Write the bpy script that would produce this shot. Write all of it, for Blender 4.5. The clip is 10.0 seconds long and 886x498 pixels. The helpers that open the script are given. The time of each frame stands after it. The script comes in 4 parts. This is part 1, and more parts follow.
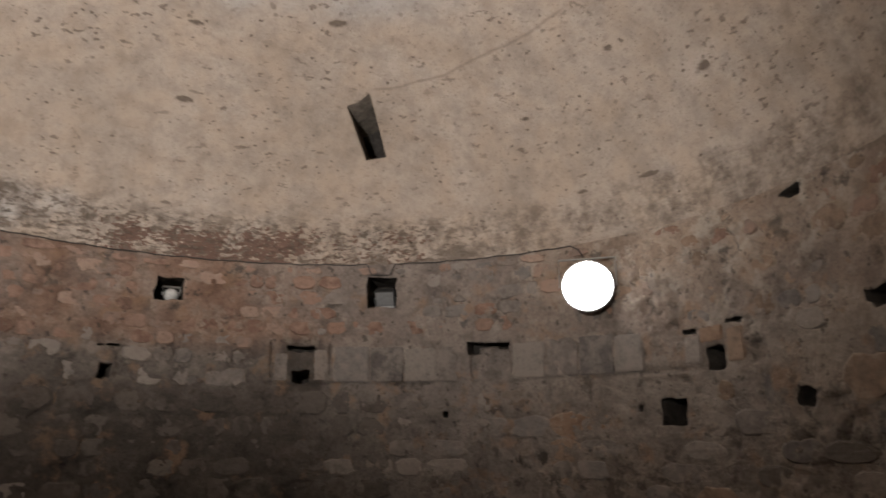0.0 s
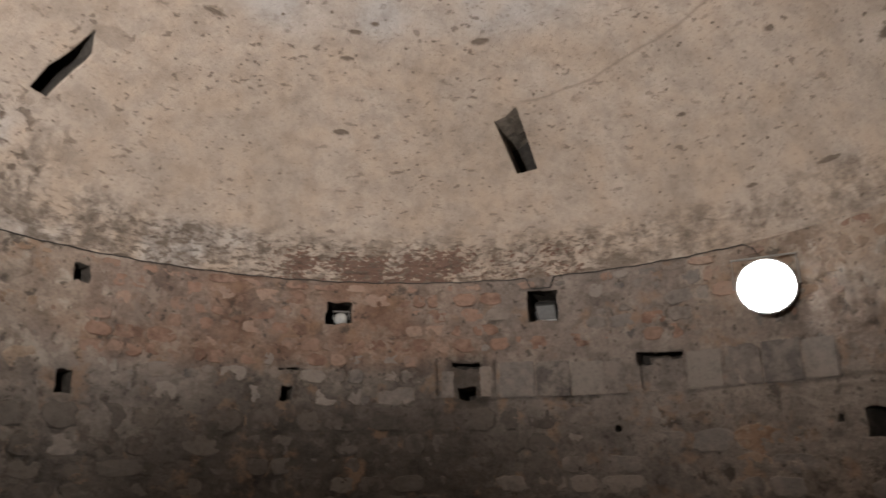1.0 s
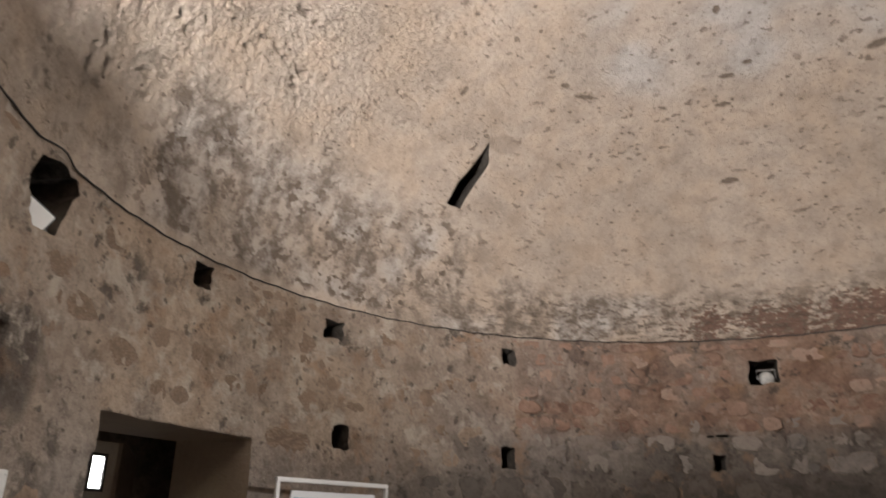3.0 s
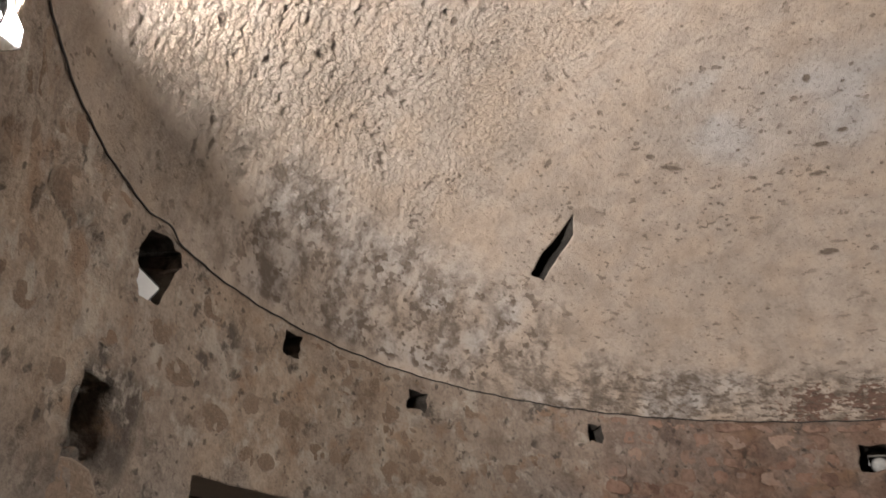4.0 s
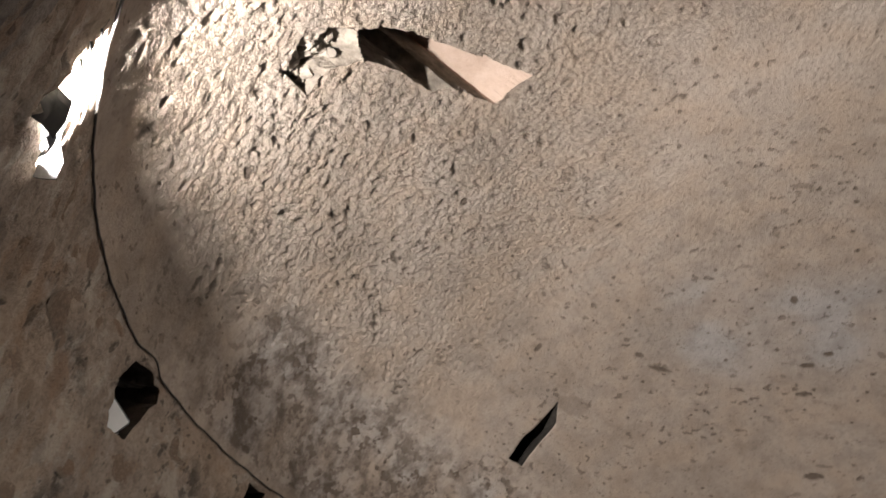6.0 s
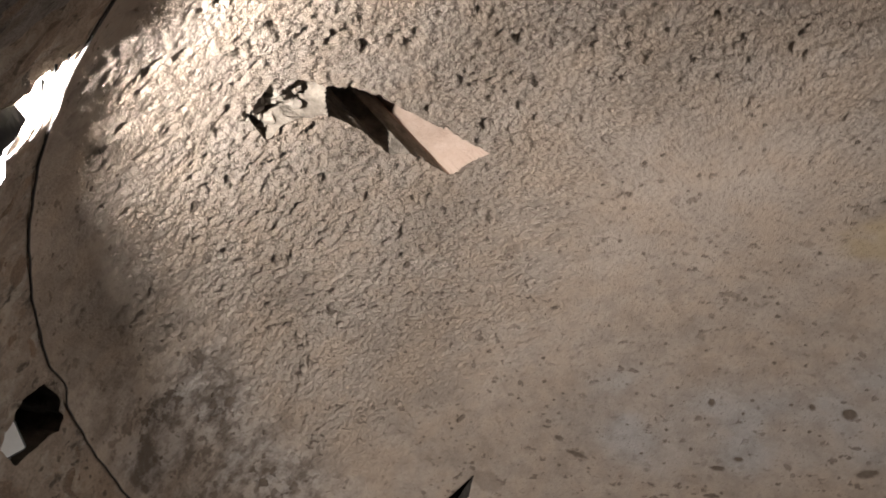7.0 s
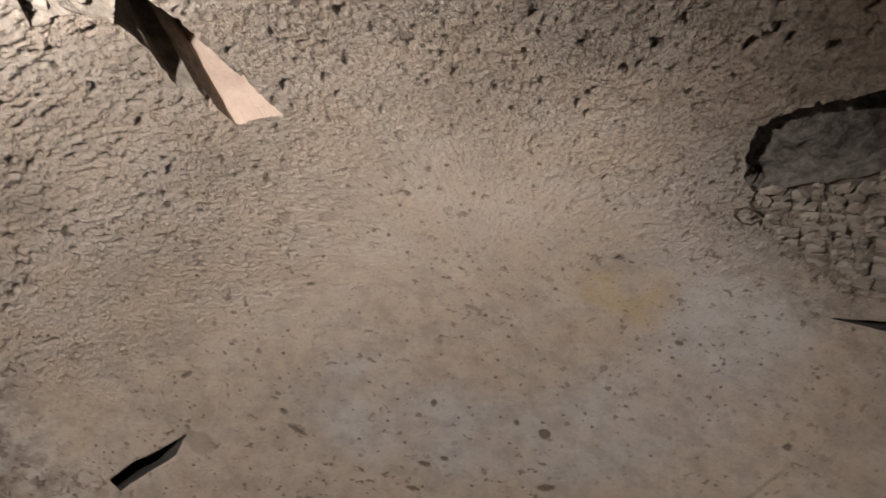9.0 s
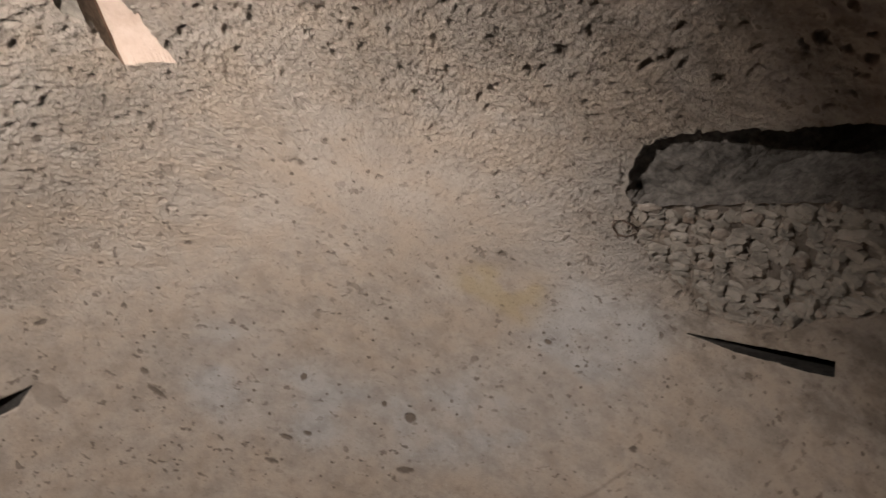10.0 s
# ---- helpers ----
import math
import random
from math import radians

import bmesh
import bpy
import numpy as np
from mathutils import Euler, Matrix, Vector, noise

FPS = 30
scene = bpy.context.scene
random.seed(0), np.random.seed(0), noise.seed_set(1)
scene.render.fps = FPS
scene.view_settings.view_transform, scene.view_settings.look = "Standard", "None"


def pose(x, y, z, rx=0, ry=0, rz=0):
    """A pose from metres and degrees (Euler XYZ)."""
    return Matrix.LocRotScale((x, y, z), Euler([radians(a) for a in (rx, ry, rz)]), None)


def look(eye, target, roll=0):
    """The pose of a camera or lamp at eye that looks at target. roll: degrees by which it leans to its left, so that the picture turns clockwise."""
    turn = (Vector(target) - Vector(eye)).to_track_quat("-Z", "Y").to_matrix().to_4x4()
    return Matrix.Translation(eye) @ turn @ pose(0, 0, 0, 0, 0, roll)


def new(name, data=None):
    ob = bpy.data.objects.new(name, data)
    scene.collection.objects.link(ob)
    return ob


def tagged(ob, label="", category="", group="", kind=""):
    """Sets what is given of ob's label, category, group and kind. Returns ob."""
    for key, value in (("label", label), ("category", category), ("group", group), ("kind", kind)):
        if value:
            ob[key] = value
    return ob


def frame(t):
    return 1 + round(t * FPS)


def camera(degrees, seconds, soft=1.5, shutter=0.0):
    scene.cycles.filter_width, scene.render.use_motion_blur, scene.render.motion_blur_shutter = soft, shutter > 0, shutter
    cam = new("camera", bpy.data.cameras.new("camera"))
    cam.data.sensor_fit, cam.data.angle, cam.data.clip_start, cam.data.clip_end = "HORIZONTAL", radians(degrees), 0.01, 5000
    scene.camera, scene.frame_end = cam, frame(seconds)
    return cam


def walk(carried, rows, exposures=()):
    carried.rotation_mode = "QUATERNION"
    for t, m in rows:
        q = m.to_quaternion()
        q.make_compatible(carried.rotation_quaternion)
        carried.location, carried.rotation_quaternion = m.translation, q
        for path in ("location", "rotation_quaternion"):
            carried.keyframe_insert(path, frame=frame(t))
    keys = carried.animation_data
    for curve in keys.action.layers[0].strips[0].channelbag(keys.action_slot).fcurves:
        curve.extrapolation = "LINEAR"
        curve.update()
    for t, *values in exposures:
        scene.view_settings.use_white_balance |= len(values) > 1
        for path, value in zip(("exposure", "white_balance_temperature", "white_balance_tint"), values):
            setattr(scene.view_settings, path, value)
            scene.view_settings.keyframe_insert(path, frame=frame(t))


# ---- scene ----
cam = camera(63.7, 10.0, soft=1.5, shutter=0.4)
walk(cam, [
    (0, pose(-0.207, -3.387, 1.592, 105.19, -0.14, -20.81)),
    (0.5, pose(-0.224, -3.361, 1.597, 106.02, -0.19, -14.44)),
    (1, pose(-0.218, -3.333, 1.602, 106.36, 0.42, -7.82)),
    (1.5, pose(-0.218, -3.310, 1.580, 106.47, 1.01, 0.68)),
    (2, pose(-0.242, -3.300, 1.555, 107.55, 1.16, 10.77)),
    (2.5, pose(-0.263, -3.329, 1.578, 109.05, 0.97, 18.72)),
    (3, pose(-0.296, -3.369, 1.602, 111.69, -0.60, 24.11)),
    (3.2, pose(-0.302, -3.379, 1.606, 113.11, -1.76, 25.43)),
    (4.3, pose(-0.268, -3.403, 1.597, 118.76, -4.39, 30.98)),
    (4.5, pose(-0.274, -3.410, 1.591, 120.18, -5.35, 30.96)),
    (5, pose(-0.253, -3.418, 1.580, 123.24, -7.38, 31.08)),
    (5.5, pose(-0.260, -3.431, 1.587, 126.73, -8.75, 29.28)),
    (5.7, pose(-0.254, -3.436, 1.592, 128.49, -9.11, 27.80)),
    (7, pose(-0.214, -3.499, 1.608, 137.22, -12.26, 16.27)),
    (7.5, pose(-0.196, -3.512, 1.611, 139.26, -12.07, 11.88)),
    (8, pose(-0.200, -3.506, 1.618, 139.46, -11.05, 5.60)),
    (8.5, pose(-0.180, -3.503, 1.616, 139.81, -9.29, -1.32)),
    (9, pose(-0.160, -3.503, 1.625, 139.49, -8.30, -6.46)),
    (9.5, pose(-0.129, -3.514, 1.625, 139.81, -7.08, -11.75)),
    (10, pose(-0.109, -3.514, 1.632, 139.41, -6.42, -17.40)),
], exposures=[(0, 0.63), (1.5, 0.66), (3, 0.72), (4.5, 0.46), (5.5, 0.14), (7, -0.34), (8, -0.38), (10, -0.02)])

# ---- plan: a round chamber, its axis on z ----
R = 3.5          # inner radius of the drum
SPRING = 3.26    # height at which the dome springs
RISE = 2.24      # rise of the dome over the spring
SEAM = -115.0    # where the shells close, behind the camera


def polar(az, r, z):
    a = radians(az)
    return Vector((r * math.cos(a), r * math.sin(a), z))


# ---- light: two floodlights standing in wall niches ----
world = bpy.data.worlds.new("dark_surroundings")
world.use_nodes = True
world.node_tree.nodes["Background"].inputs["Color"].default_value = (0.5, 0.55, 0.6, 1)
world.node_tree.nodes["Background"].inputs["Strength"].default_value = 0.02
scene.world = world


def flood(name, eye, way, watts, size, colour, beam=180):
    """The light that leaves a floodlight's glass, along the way it looks."""
    d = bpy.data.lights.new(name, "AREA")
    d.shape, d.energy, d.size, d.color = "DISK", watts, size, colour
    d.spread = radians(beam)
    ob = new(name, d)
    ob.matrix_world = look(eye, Vector(eye) + Vector(way))
    return ob


def way(az, el):
    return Vector((math.cos(radians(el)) * math.cos(radians(az)), math.cos(radians(el)) * math.sin(radians(az)), math.sin(radians(el))))


flood("niche_light", polar(235.6, 3.535, 2.9), way(70, 44), 330, 0.08, (1.0, 0.945, 0.915))
flood("bright_light", polar(27.3, 3.27, 2.845), way(200, -14), 28, 0.3, (1.0, 0.96, 0.935), 76)

# ---- materials ----


def nodes(name):
    m = bpy.data.materials.new(name)
    m.use_nodes = True
    return m, m.node_tree, m.node_tree.nodes["Principled BSDF"]


def link(t, a, b):
    t.links.new(a, b)


def node(t, kind, **inputs):
    n = t.nodes.new(kind)
    for k, v in inputs.items():
        n.inputs[k.replace("_", " ")].default_value = v
    return n


def noise_tex(t, co, scale, detail=5.0, rough=0.6):
    n = node(t, "ShaderNodeTexNoise", Scale=scale, Detail=detail, Roughness=rough)
    link(t, co, n.inputs["Vector"])
    return n.outputs["Fac"]


def ramp(t, fac, stops):
    n = t.nodes.new("ShaderNodeValToRGB")
    while len(n.color_ramp.elements) < len(stops):
        n.color_ramp.elements.new(0.5)
    for e, (p, c) in zip(n.color_ramp.elements, stops):
        e.position = p
        e.color = (*c, 1) if isinstance(c, tuple) else (c, c, c, 1)
    link(t, fac, n.inputs["Fac"])
    return n.outputs["Color"]


def mix(t, fac, a, b, kind="MIX"):
    n = t.nodes.new("ShaderNodeMix")
    n.data_type, n.blend_type = "RGBA", kind
    for s, v in ((n.inputs[0], fac), (n.inputs[6], a), (n.inputs[7], b)):
        if isinstance(v, tuple):
            s.default_value = (*v, 1)
        elif isinstance(v, (int, float)):
            s.default_value = v
        else:
            link(t, v, s)
    return n.outputs[2]


def math_node(t, op, a, b):
    n = t.nodes.new("ShaderNodeMath")
    n.operation = op
    for s, v in zip(n.inputs, (a, b)):
        if isinstance(v, (int, float)):
            s.default_value = v
        else:
            link(t, v, s)
    return n.outputs[0]


def attr(t, name):
    n = t.nodes.new("ShaderNodeAttribute")
    n.attribute_name = name
    return n.outputs["Fac"]


def bump(t, bsdf, height, strength, distance, after=None):
    n = node(t, "ShaderNodeBump", Strength=strength, Distance=distance)
    link(t, height, n.inputs["Height"])
    if after:
        link(t, after, n.inputs["Normal"])
    link(t, n.outputs["Normal"], bsdf.inputs["Normal"])
    return n.outputs["Normal"]


def coords(t):
    return t.nodes.new("ShaderNodeTexCoord").outputs["Object"]


def stretched(t, co, x, y, z):
    n = t.nodes.new("ShaderNodeVectorMath")
    n.operation = "MULTIPLY"
    link(t, co, n.inputs[0])
    n.inputs[1].default_value = (x, y, z)
    return n.outputs[0]


def plaster_material():
    """Old lime plaster: beige, blotched, with chips, stains, coloured-in shade and bare red patches where the shell's
    attributes put them.
    """
    m, t, b = nodes("dome_plaster")
    co = coords(t)
    flat = stretched(t, co, 1, 1, 2.2)
    c = ramp(t, noise_tex(t, co, 1.3, 6), [(0.3, (0.37, 0.305, 0.248)), (0.5, (0.45, 0.377, 0.312)), (0.7, (0.51, 0.436, 0.368))])
    fine = noise_tex(t, co, 26, 8, 0.7)
    c = mix(t, 0.5, c, ramp(t, fine, [(0.3, 0.62), (0.5, 1.0), (0.75, 1.12)]), "MULTIPLY")
    warm = ramp(t, noise_tex(t, co, 3.1, 5, 0.6), [(0.42, 0.0), (0.62, 0.7)])
    c = mix(t, warm, c, (0.46, 0.362, 0.277))
    grey = mix(t, noise_tex(t, co, 7, 5), (0.38, 0.362, 0.345), (0.54, 0.522, 0.5))
    c = mix(t, attr(t, "pale"), c, grey)
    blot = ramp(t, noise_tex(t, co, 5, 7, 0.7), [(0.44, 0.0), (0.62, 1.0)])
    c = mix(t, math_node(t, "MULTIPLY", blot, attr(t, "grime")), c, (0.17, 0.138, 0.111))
    bare = math_node(t, "ADD", attr(t, "red"), math_node(t, "MULTIPLY", math_node(t, "SUBTRACT", noise_tex(t, stretched(t, co, 1, 1, 1.9), 17, 5, 0.62), 0.5), 1.9))
    c = mix(t, ramp(t, bare, [(0.5, 0.0), (0.55, 0.95)]), c, mix(t, fine, (0.1, 0.058, 0.044), (0.24, 0.15, 0.115)))
    c = mix(t, attr(t, "yellow"), c, (0.42, 0.32, 0.16))
    spot = ramp(t, noise_tex(t, stretched(t, co, 1, 1, 1.3), 12, 3, 0.52), [(0.535, 0.0), (0.6, 1.0)])
    spot = math_node(t, "MULTIPLY", spot, ramp(t, noise_tex(t, co, 4.2, 2), [(0.4, 0.15), (0.54, 1.0)]))
    spot = math_node(t, "MINIMUM", math_node(t, "MULTIPLY", spot, attr(t, "pock")), 1.0)
    chip = ramp(t, noise_tex(t, flat, 11, 3, 0.55), [(0.625, 0.0), (0.66, 0.75)])
    chip = math_node(t, "MULTIPLY", chip, ramp(t, noise_tex(t, co, 2.0, 3), [(0.4, 0.25), (0.6, 1.0)]))
    dash = ramp(t, noise_tex(t, stretched(t, co, 1, 1, 2.4), 12, 5, 0.65), [(0.53, 0.0), (0.58, 0.8)])
    dash = math_node(t, "MULTIPLY", dash, attr(t, "courses"))
    speck = ramp(t, noise_tex(t, co, 60, 3, 0.5), [(0.64, 0.0), (0.7, 0.4)])
    lost = math_node(t, "MAXIMUM", math_node(t, "MAXIMUM", spot, chip), math_node(t, "MAXIMUM", dash, speck))
    fleck = node(t, "ShaderNodeTexVoronoi", Scale=8.5, Randomness=1.0)
    link(t, stretched(t, co, 1, 1, 1.7), fleck.inputs["Vector"])
    thin = math_node(t, "ADD", fleck.outputs["Distance"], math_node(t, "MULTIPLY", noise_tex(t, co, 30, 3), 0.35))
    thin = ramp(t, thin, [(0.27, 0.9), (0.31, 0.0)])
    thin = math_node(t, "MULTIPLY", thin, ramp(t, noise_tex(t, co, 1.7, 2), [(0.42, 0.25), (0.55, 1.0)]))
    lost = math_node(t, "MAXIMUM", math_node(t, "MAXIMUM", lost, thin), attr(t, "pit"))
    c = mix(t, lost, c, mix(t, fine, (0.11, 0.083, 0.063), (0.23, 0.185, 0.148)))
    link(t, c, b.inputs["Base Color"])
    b.inputs["Roughness"].default_value = 0.93
    b.inputs["Specular IOR Level"].default_value = 0.2
    first = bump(t, b, noise_tex(t, co, 48, 7, 0.7), 0.75, 0.014)
    crust = math_node(t, "MULTIPLY", noise_tex(t, flat, 42, 6, 0.72), attr(t, "rough"))
    second = bump(t, b, crust, 1.0, 0.05, first)
    hollow = math_node(t, "SUBTRACT", 1.0, lost)
    bump(t, b, hollow, 0.8, 0.012, second)
    return m


def rubble_material(name, low, mid, high, scale=3.0, relief=0.02, grain=0.6):
    """Mortar or rubble with blotches at two scales."""
    m, t, b = nodes(name)
    co = coords(t)
    c = ramp(t, noise_tex(t, co, scale, 7, 0.65), [(0.3, low), (0.5, mid), (0.72, high)])
    fine = noise_tex(t, co, 30, 7, 0.7)
    c = mix(t, grain, c, ramp(t, fine, [(0.3, 0.5), (0.52, 1.0), (0.75, 1.15)]), "MULTIPLY")
    link(t, c, b.inputs["Base Color"])
    b.inputs["Roughness"].default_value = 0.95
    b.inputs["Specular IOR Level"].default_value = 0.2
    first = bump(t, b, noise_tex(t, co, 60, 5), 0.4, 0.01)
    bump(t, b, noise_tex(t, co, 17, 6, 0.7), 0.7, relief, first)
    return m


def wall_material():
    m, t, b = nodes("drum_mortar")
    co = coords(t)
    n1 = noise_tex(t, co, 3.2, 7, 0.65)
    grey = ramp(t, n1, [(0.3, (0.16, 0.138, 0.122)), (0.5, (0.255, 0.22, 0.193)), (0.72, (0.35, 0.305, 0.264))])
    tan = ramp(t, n1, [(0.3, (0.25, 0.183, 0.132)), (0.48, (0.4, 0.311, 0.236)), (0.7, (0.5, 0.402, 0.306))])
    red = ramp(t, n1, [(0.3, (0.16, 0.09, 0.06)), (0.5, (0.27, 0.165, 0.115)), (0.72, (0.38, 0.28, 0.21))])
    c = mix(t, attr(t, "tan"), grey, tan)
    c = mix(t, attr(t, "red"), c, red)
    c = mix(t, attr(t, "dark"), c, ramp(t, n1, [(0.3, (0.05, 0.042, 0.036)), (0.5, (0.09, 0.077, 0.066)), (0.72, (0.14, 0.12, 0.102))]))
    fine = noise_tex(t, co, 34, 7, 0.7)
    c = mix(t, 0.6, c, ramp(t, fine, [(0.3, 0.5), (0.52, 1.0), (0.75, 1.15)]), "MULTIPLY")
    lime = ramp(t, noise_tex(t, co, 4.3, 7, 0.7), [(0.52, 0.0), (0.6, 0.75)])
    c = mix(t, math_node(t, "MULTIPLY", lime, attr(t, "lime")), c, (0.48, 0.42, 0.35))
    rust = ramp(t, noise_tex(t, co, 3.7, 5, 0.6), [(0.56, 0.0), (0.66, 0.55)])
    c = mix(t, rust, c, (0.3, 0.19, 0.12))
    blot = ramp(t, noise_tex(t, co, 6.5, 6, 0.7), [(0.52, 0.0), (0.6, 1.0)])
    c = mix(t, math_node(t, "MULTIPLY", blot, attr(t, "grime")), c, (0.085, 0.07, 0.058))
    hole = ramp(t, noise_tex(t, co, 15, 3, 0.5), [(0.63, 0.0), (0.69, 0.7)])
    c = mix(t, hole, c, (0.07, 0.058, 0.048))
    link(t, c, b.inputs["Base Color"])
    b.inputs["Roughness"].default_value = 0.95
    b.inputs["Specular IOR Level"].default_value = 0.2
    first = bump(t, b, noise_tex(t, co, 60, 5), 0.4, 0.01)
    bump(t, b, math_node(t, "SUBTRACT", noise_tex(t, co, 15, 6, 0.7), math_node(t, "MULTIPLY", hole, 0.35)), 0.85, 0.035, first)
    return m


def stone_material(name, tones, mortar, island):
    """Tuff or brick stones, each of its own tone, with mortar smeared over their rims."""
    m, t, b = nodes(name)
    co = coords(t)
    if island:
        rnd = t.nodes.new("ShaderNodeNewGeometry").outputs["Random Per Island"]
        at = co
    else:
        info = t.nodes.new("ShaderNodeObjectInfo")
        rnd = info.outputs["Random"]
        off = t.nodes.new("ShaderNodeVectorMath")
        link(t, co, off.inputs[0])
        link(t, info.outputs["Location"], off.inputs[1])
        at = off.outputs[0]
    c = ramp(t, rnd, [(i / max(1, len(tones) - 1), k) for i, k in enumerate(tones)])
    fine = noise_tex(t, at, 28, 7, 0.7)
    c = mix(t, 0.7, c, ramp(t, fine, [(0.3, 0.5), (0.5, 1.0), (0.75, 1.25)]), "MULTIPLY")
    dust = ramp(t, noise_tex(t, at, 9, 6, 0.65), [(0.45, 0.0), (0.62, 0.8)])
    c = mix(t, dust, c, tuple(1.35 * sum(k[i] for k in tones) / len(tones) for i in range(3)))
    smear = math_node(t, "ADD", attr(t, "rim"), math_node(t, "MULTIPLY", math_node(t, "SUBTRACT", noise_tex(t, at, 16, 5, 0.65), 0.5), 2.4))
    lime = mix(t, fine, tuple(0.7 * k for k in mortar), tuple(1.25 * k for k in mortar))
    c = mix(t, ramp(t, smear, [(0.48, 0.0), (0.92, 0.97)] if name[:3] == "tan" else [(0.7, 0.0), (0.98, 0.95)]), c, lime)
    link(t, c, b.inputs["Base Color"])
    b.inputs["Roughness"].default_value = 0.93
    b.inputs["Specular IOR Level"].default_value = 0.2
    bump(t, b, noise_tex(t, at, 40, 7, 0.7), 0.7, 0.015)
    return m


def plain(name, colour, rough=0.5, metal=0.0, grain=0.15, scale=30.0):
    m, t, b = nodes(name)
    c = mix(t, grain, colour, ramp(t, noise_tex(t, coords(t), scale, 6), [(0.3, tuple(0.45 * v for v in colour)), (0.7, tuple(min(1, 1.2 * v) for v in colour))]))
    link(t, c, b.inputs["Base Color"])
    b.inputs["Roughness"].default_value, b.inputs["Metallic"].default_value = rough, metal
    return m


def glowing(name, colour, strength):
    m, t, b = nodes(name)
    b.inputs["Base Color"].default_value = (*colour, 1)
    b.inputs["Emission Color"].default_value = (*colour, 1)
    b.inputs["Emission Strength"].default_value = strength
    return m


PLASTER = plaster_material()
WALL = wall_material()
RUBBLE = rubble_material("slot_rubble", (0.13, 0.11, 0.09), (0.25, 0.215, 0.175), (0.38, 0.33, 0.27), 8.0, 0.03)
# Mortar of the beam holes, coloured darker to carry the shade inside them.
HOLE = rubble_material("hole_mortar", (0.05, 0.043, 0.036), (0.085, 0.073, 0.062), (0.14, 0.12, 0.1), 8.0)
BRICK_FACE = rubble_material("slot_brick_face", (0.32, 0.235, 0.183), (0.38, 0.287, 0.228), (0.42, 0.325, 0.262), 5.0, 0.003, 0.18)
JAMB = rubble_material("jamb_plaster", (0.33, 0.28, 0.23), (0.4, 0.34, 0.28), (0.44, 0.38, 0.315), 2.0, 0.003, 0.25)
SHAFT = rubble_material("shaft_mortar", (0.08, 0.07, 0.06), (0.15, 0.132, 0.114), (0.23, 0.2, 0.175), 14.0, 0.05, 0.8)
# Near-black mortar: shade deep in holes and slots, put into the colour.
SHADED = rubble_material("shaded_mortar", (0.03, 0.027, 0.023), (0.05, 0.044, 0.038), (0.08, 0.07, 0.06), 8.0)
FLOOR = rubble_material("floor_mortar", (0.05, 0.043, 0.037), (0.08, 0.07, 0.06), (0.12, 0.105, 0.09), 2.0, 0.006)
RED_TONES = [(0.14, 0.088, 0.066), (0.28, 0.175, 0.13), (0.19, 0.115, 0.085), (0.37, 0.27, 0.21), (0.22, 0.165, 0.135), (0.3, 0.19, 0.14)]
GREY_TONES = [(0.12, 0.106, 0.096), (0.22, 0.196, 0.177), (0.16, 0.135, 0.117), (0.3, 0.265, 0.232), (0.21, 0.168, 0.138)]
TAN_TONES = [(0.17, 0.12, 0.085), (0.25, 0.185, 0.138), (0.18, 0.127, 0.092), (0.31, 0.24, 0.18), (0.24, 0.155, 0.105)]
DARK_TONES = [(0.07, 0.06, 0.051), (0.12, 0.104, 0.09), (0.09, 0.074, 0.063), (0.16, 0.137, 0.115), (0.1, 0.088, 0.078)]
BARE_TONES = [(0.19, 0.165, 0.138), (0.27, 0.235, 0.195), (0.23, 0.2, 0.165), (0.33, 0.29, 0.245), (0.2, 0.15, 0.115)]
MORTARS = {"red": (0.25, 0.17, 0.125), "grey": (0.21, 0.178, 0.15), "tan": (0.36, 0.292, 0.228), "dark": (0.09, 0.077, 0.065), "bare": (0.32, 0.28, 0.235)}
STONES = {k: (stone_material(k + "_stone", tones, MORTARS[k], False), stone_material(k + "_stonework", tones, MORTARS[k], True))
          for k, tones in (("red", RED_TONES), ("grey", GREY_TONES), ("tan", TAN_TONES), ("dark", DARK_TONES), ("bare", BARE_TONES))}
BLACK = plain("matt_black_paint", (0.012, 0.012, 0.012), 0.8)
CABLE = plain("cable_rubber", (0.03, 0.026, 0.023), 0.6)
WHITE_METAL = plain("white_painted_metal", (0.62, 0.61, 0.59), 0.35)
PAPER = plain("printed_sheet", (0.62, 0.63, 0.64), 0.4, grain=0.08)
BLUE = plain("blue_print", (0.17, 0.3, 0.43), 0.45)
INK = plain("grey_print", (0.53, 0.54, 0.55), 0.5)
HOUSING = plain("lamp_housing", (0.06, 0.058, 0.055), 0.45, 0.4)
ALU = plain("aluminium_bracket", (0.55, 0.55, 0.54), 0.35, 0.9)
PALE_GLASS = plain("frosted_lamp_glass", (0.5, 0.5, 0.48), 0.25, grain=0.5, scale=25)
WHITE_GLASS = plain("white_lamp_glass", (0.8, 0.79, 0.76), 0.3, grain=0.08)
GREY_GLASS = plain("dusty_lamp_glass", (0.24, 0.24, 0.235), 0.2, grain=0.4, scale=40)
LIT_GLASS = glowing("lit_lamp_glass", (0.95, 0.97, 1.0), 16.0)
WARM_GLASS = glowing("lit_niche_glass", (1.0, 0.94, 0.86), 3.0)
DAY = glowing("daylit_distance", (0.95, 0.97, 1.0), 6.0)
RUST = plain("rusty_wire", (0.1, 0.065, 0.045), 0.85)
WOOD = plain("dark_wood", (0.05, 0.042, 0.036), 0.7, scale=12)

# ---- noise over arrays ----


def hash3(i, j, k, seed):
    n = (i * 374761393 + j * 668265263 + k * 2147483647 + seed * 1274126177) & 0xFFFFFFFF
    n = ((n ^ (n >> 13)) * 1274126177) & 0xFFFFFFFF
    return ((n ^ (n >> 16)) & 0xFFFF) / 65535.0


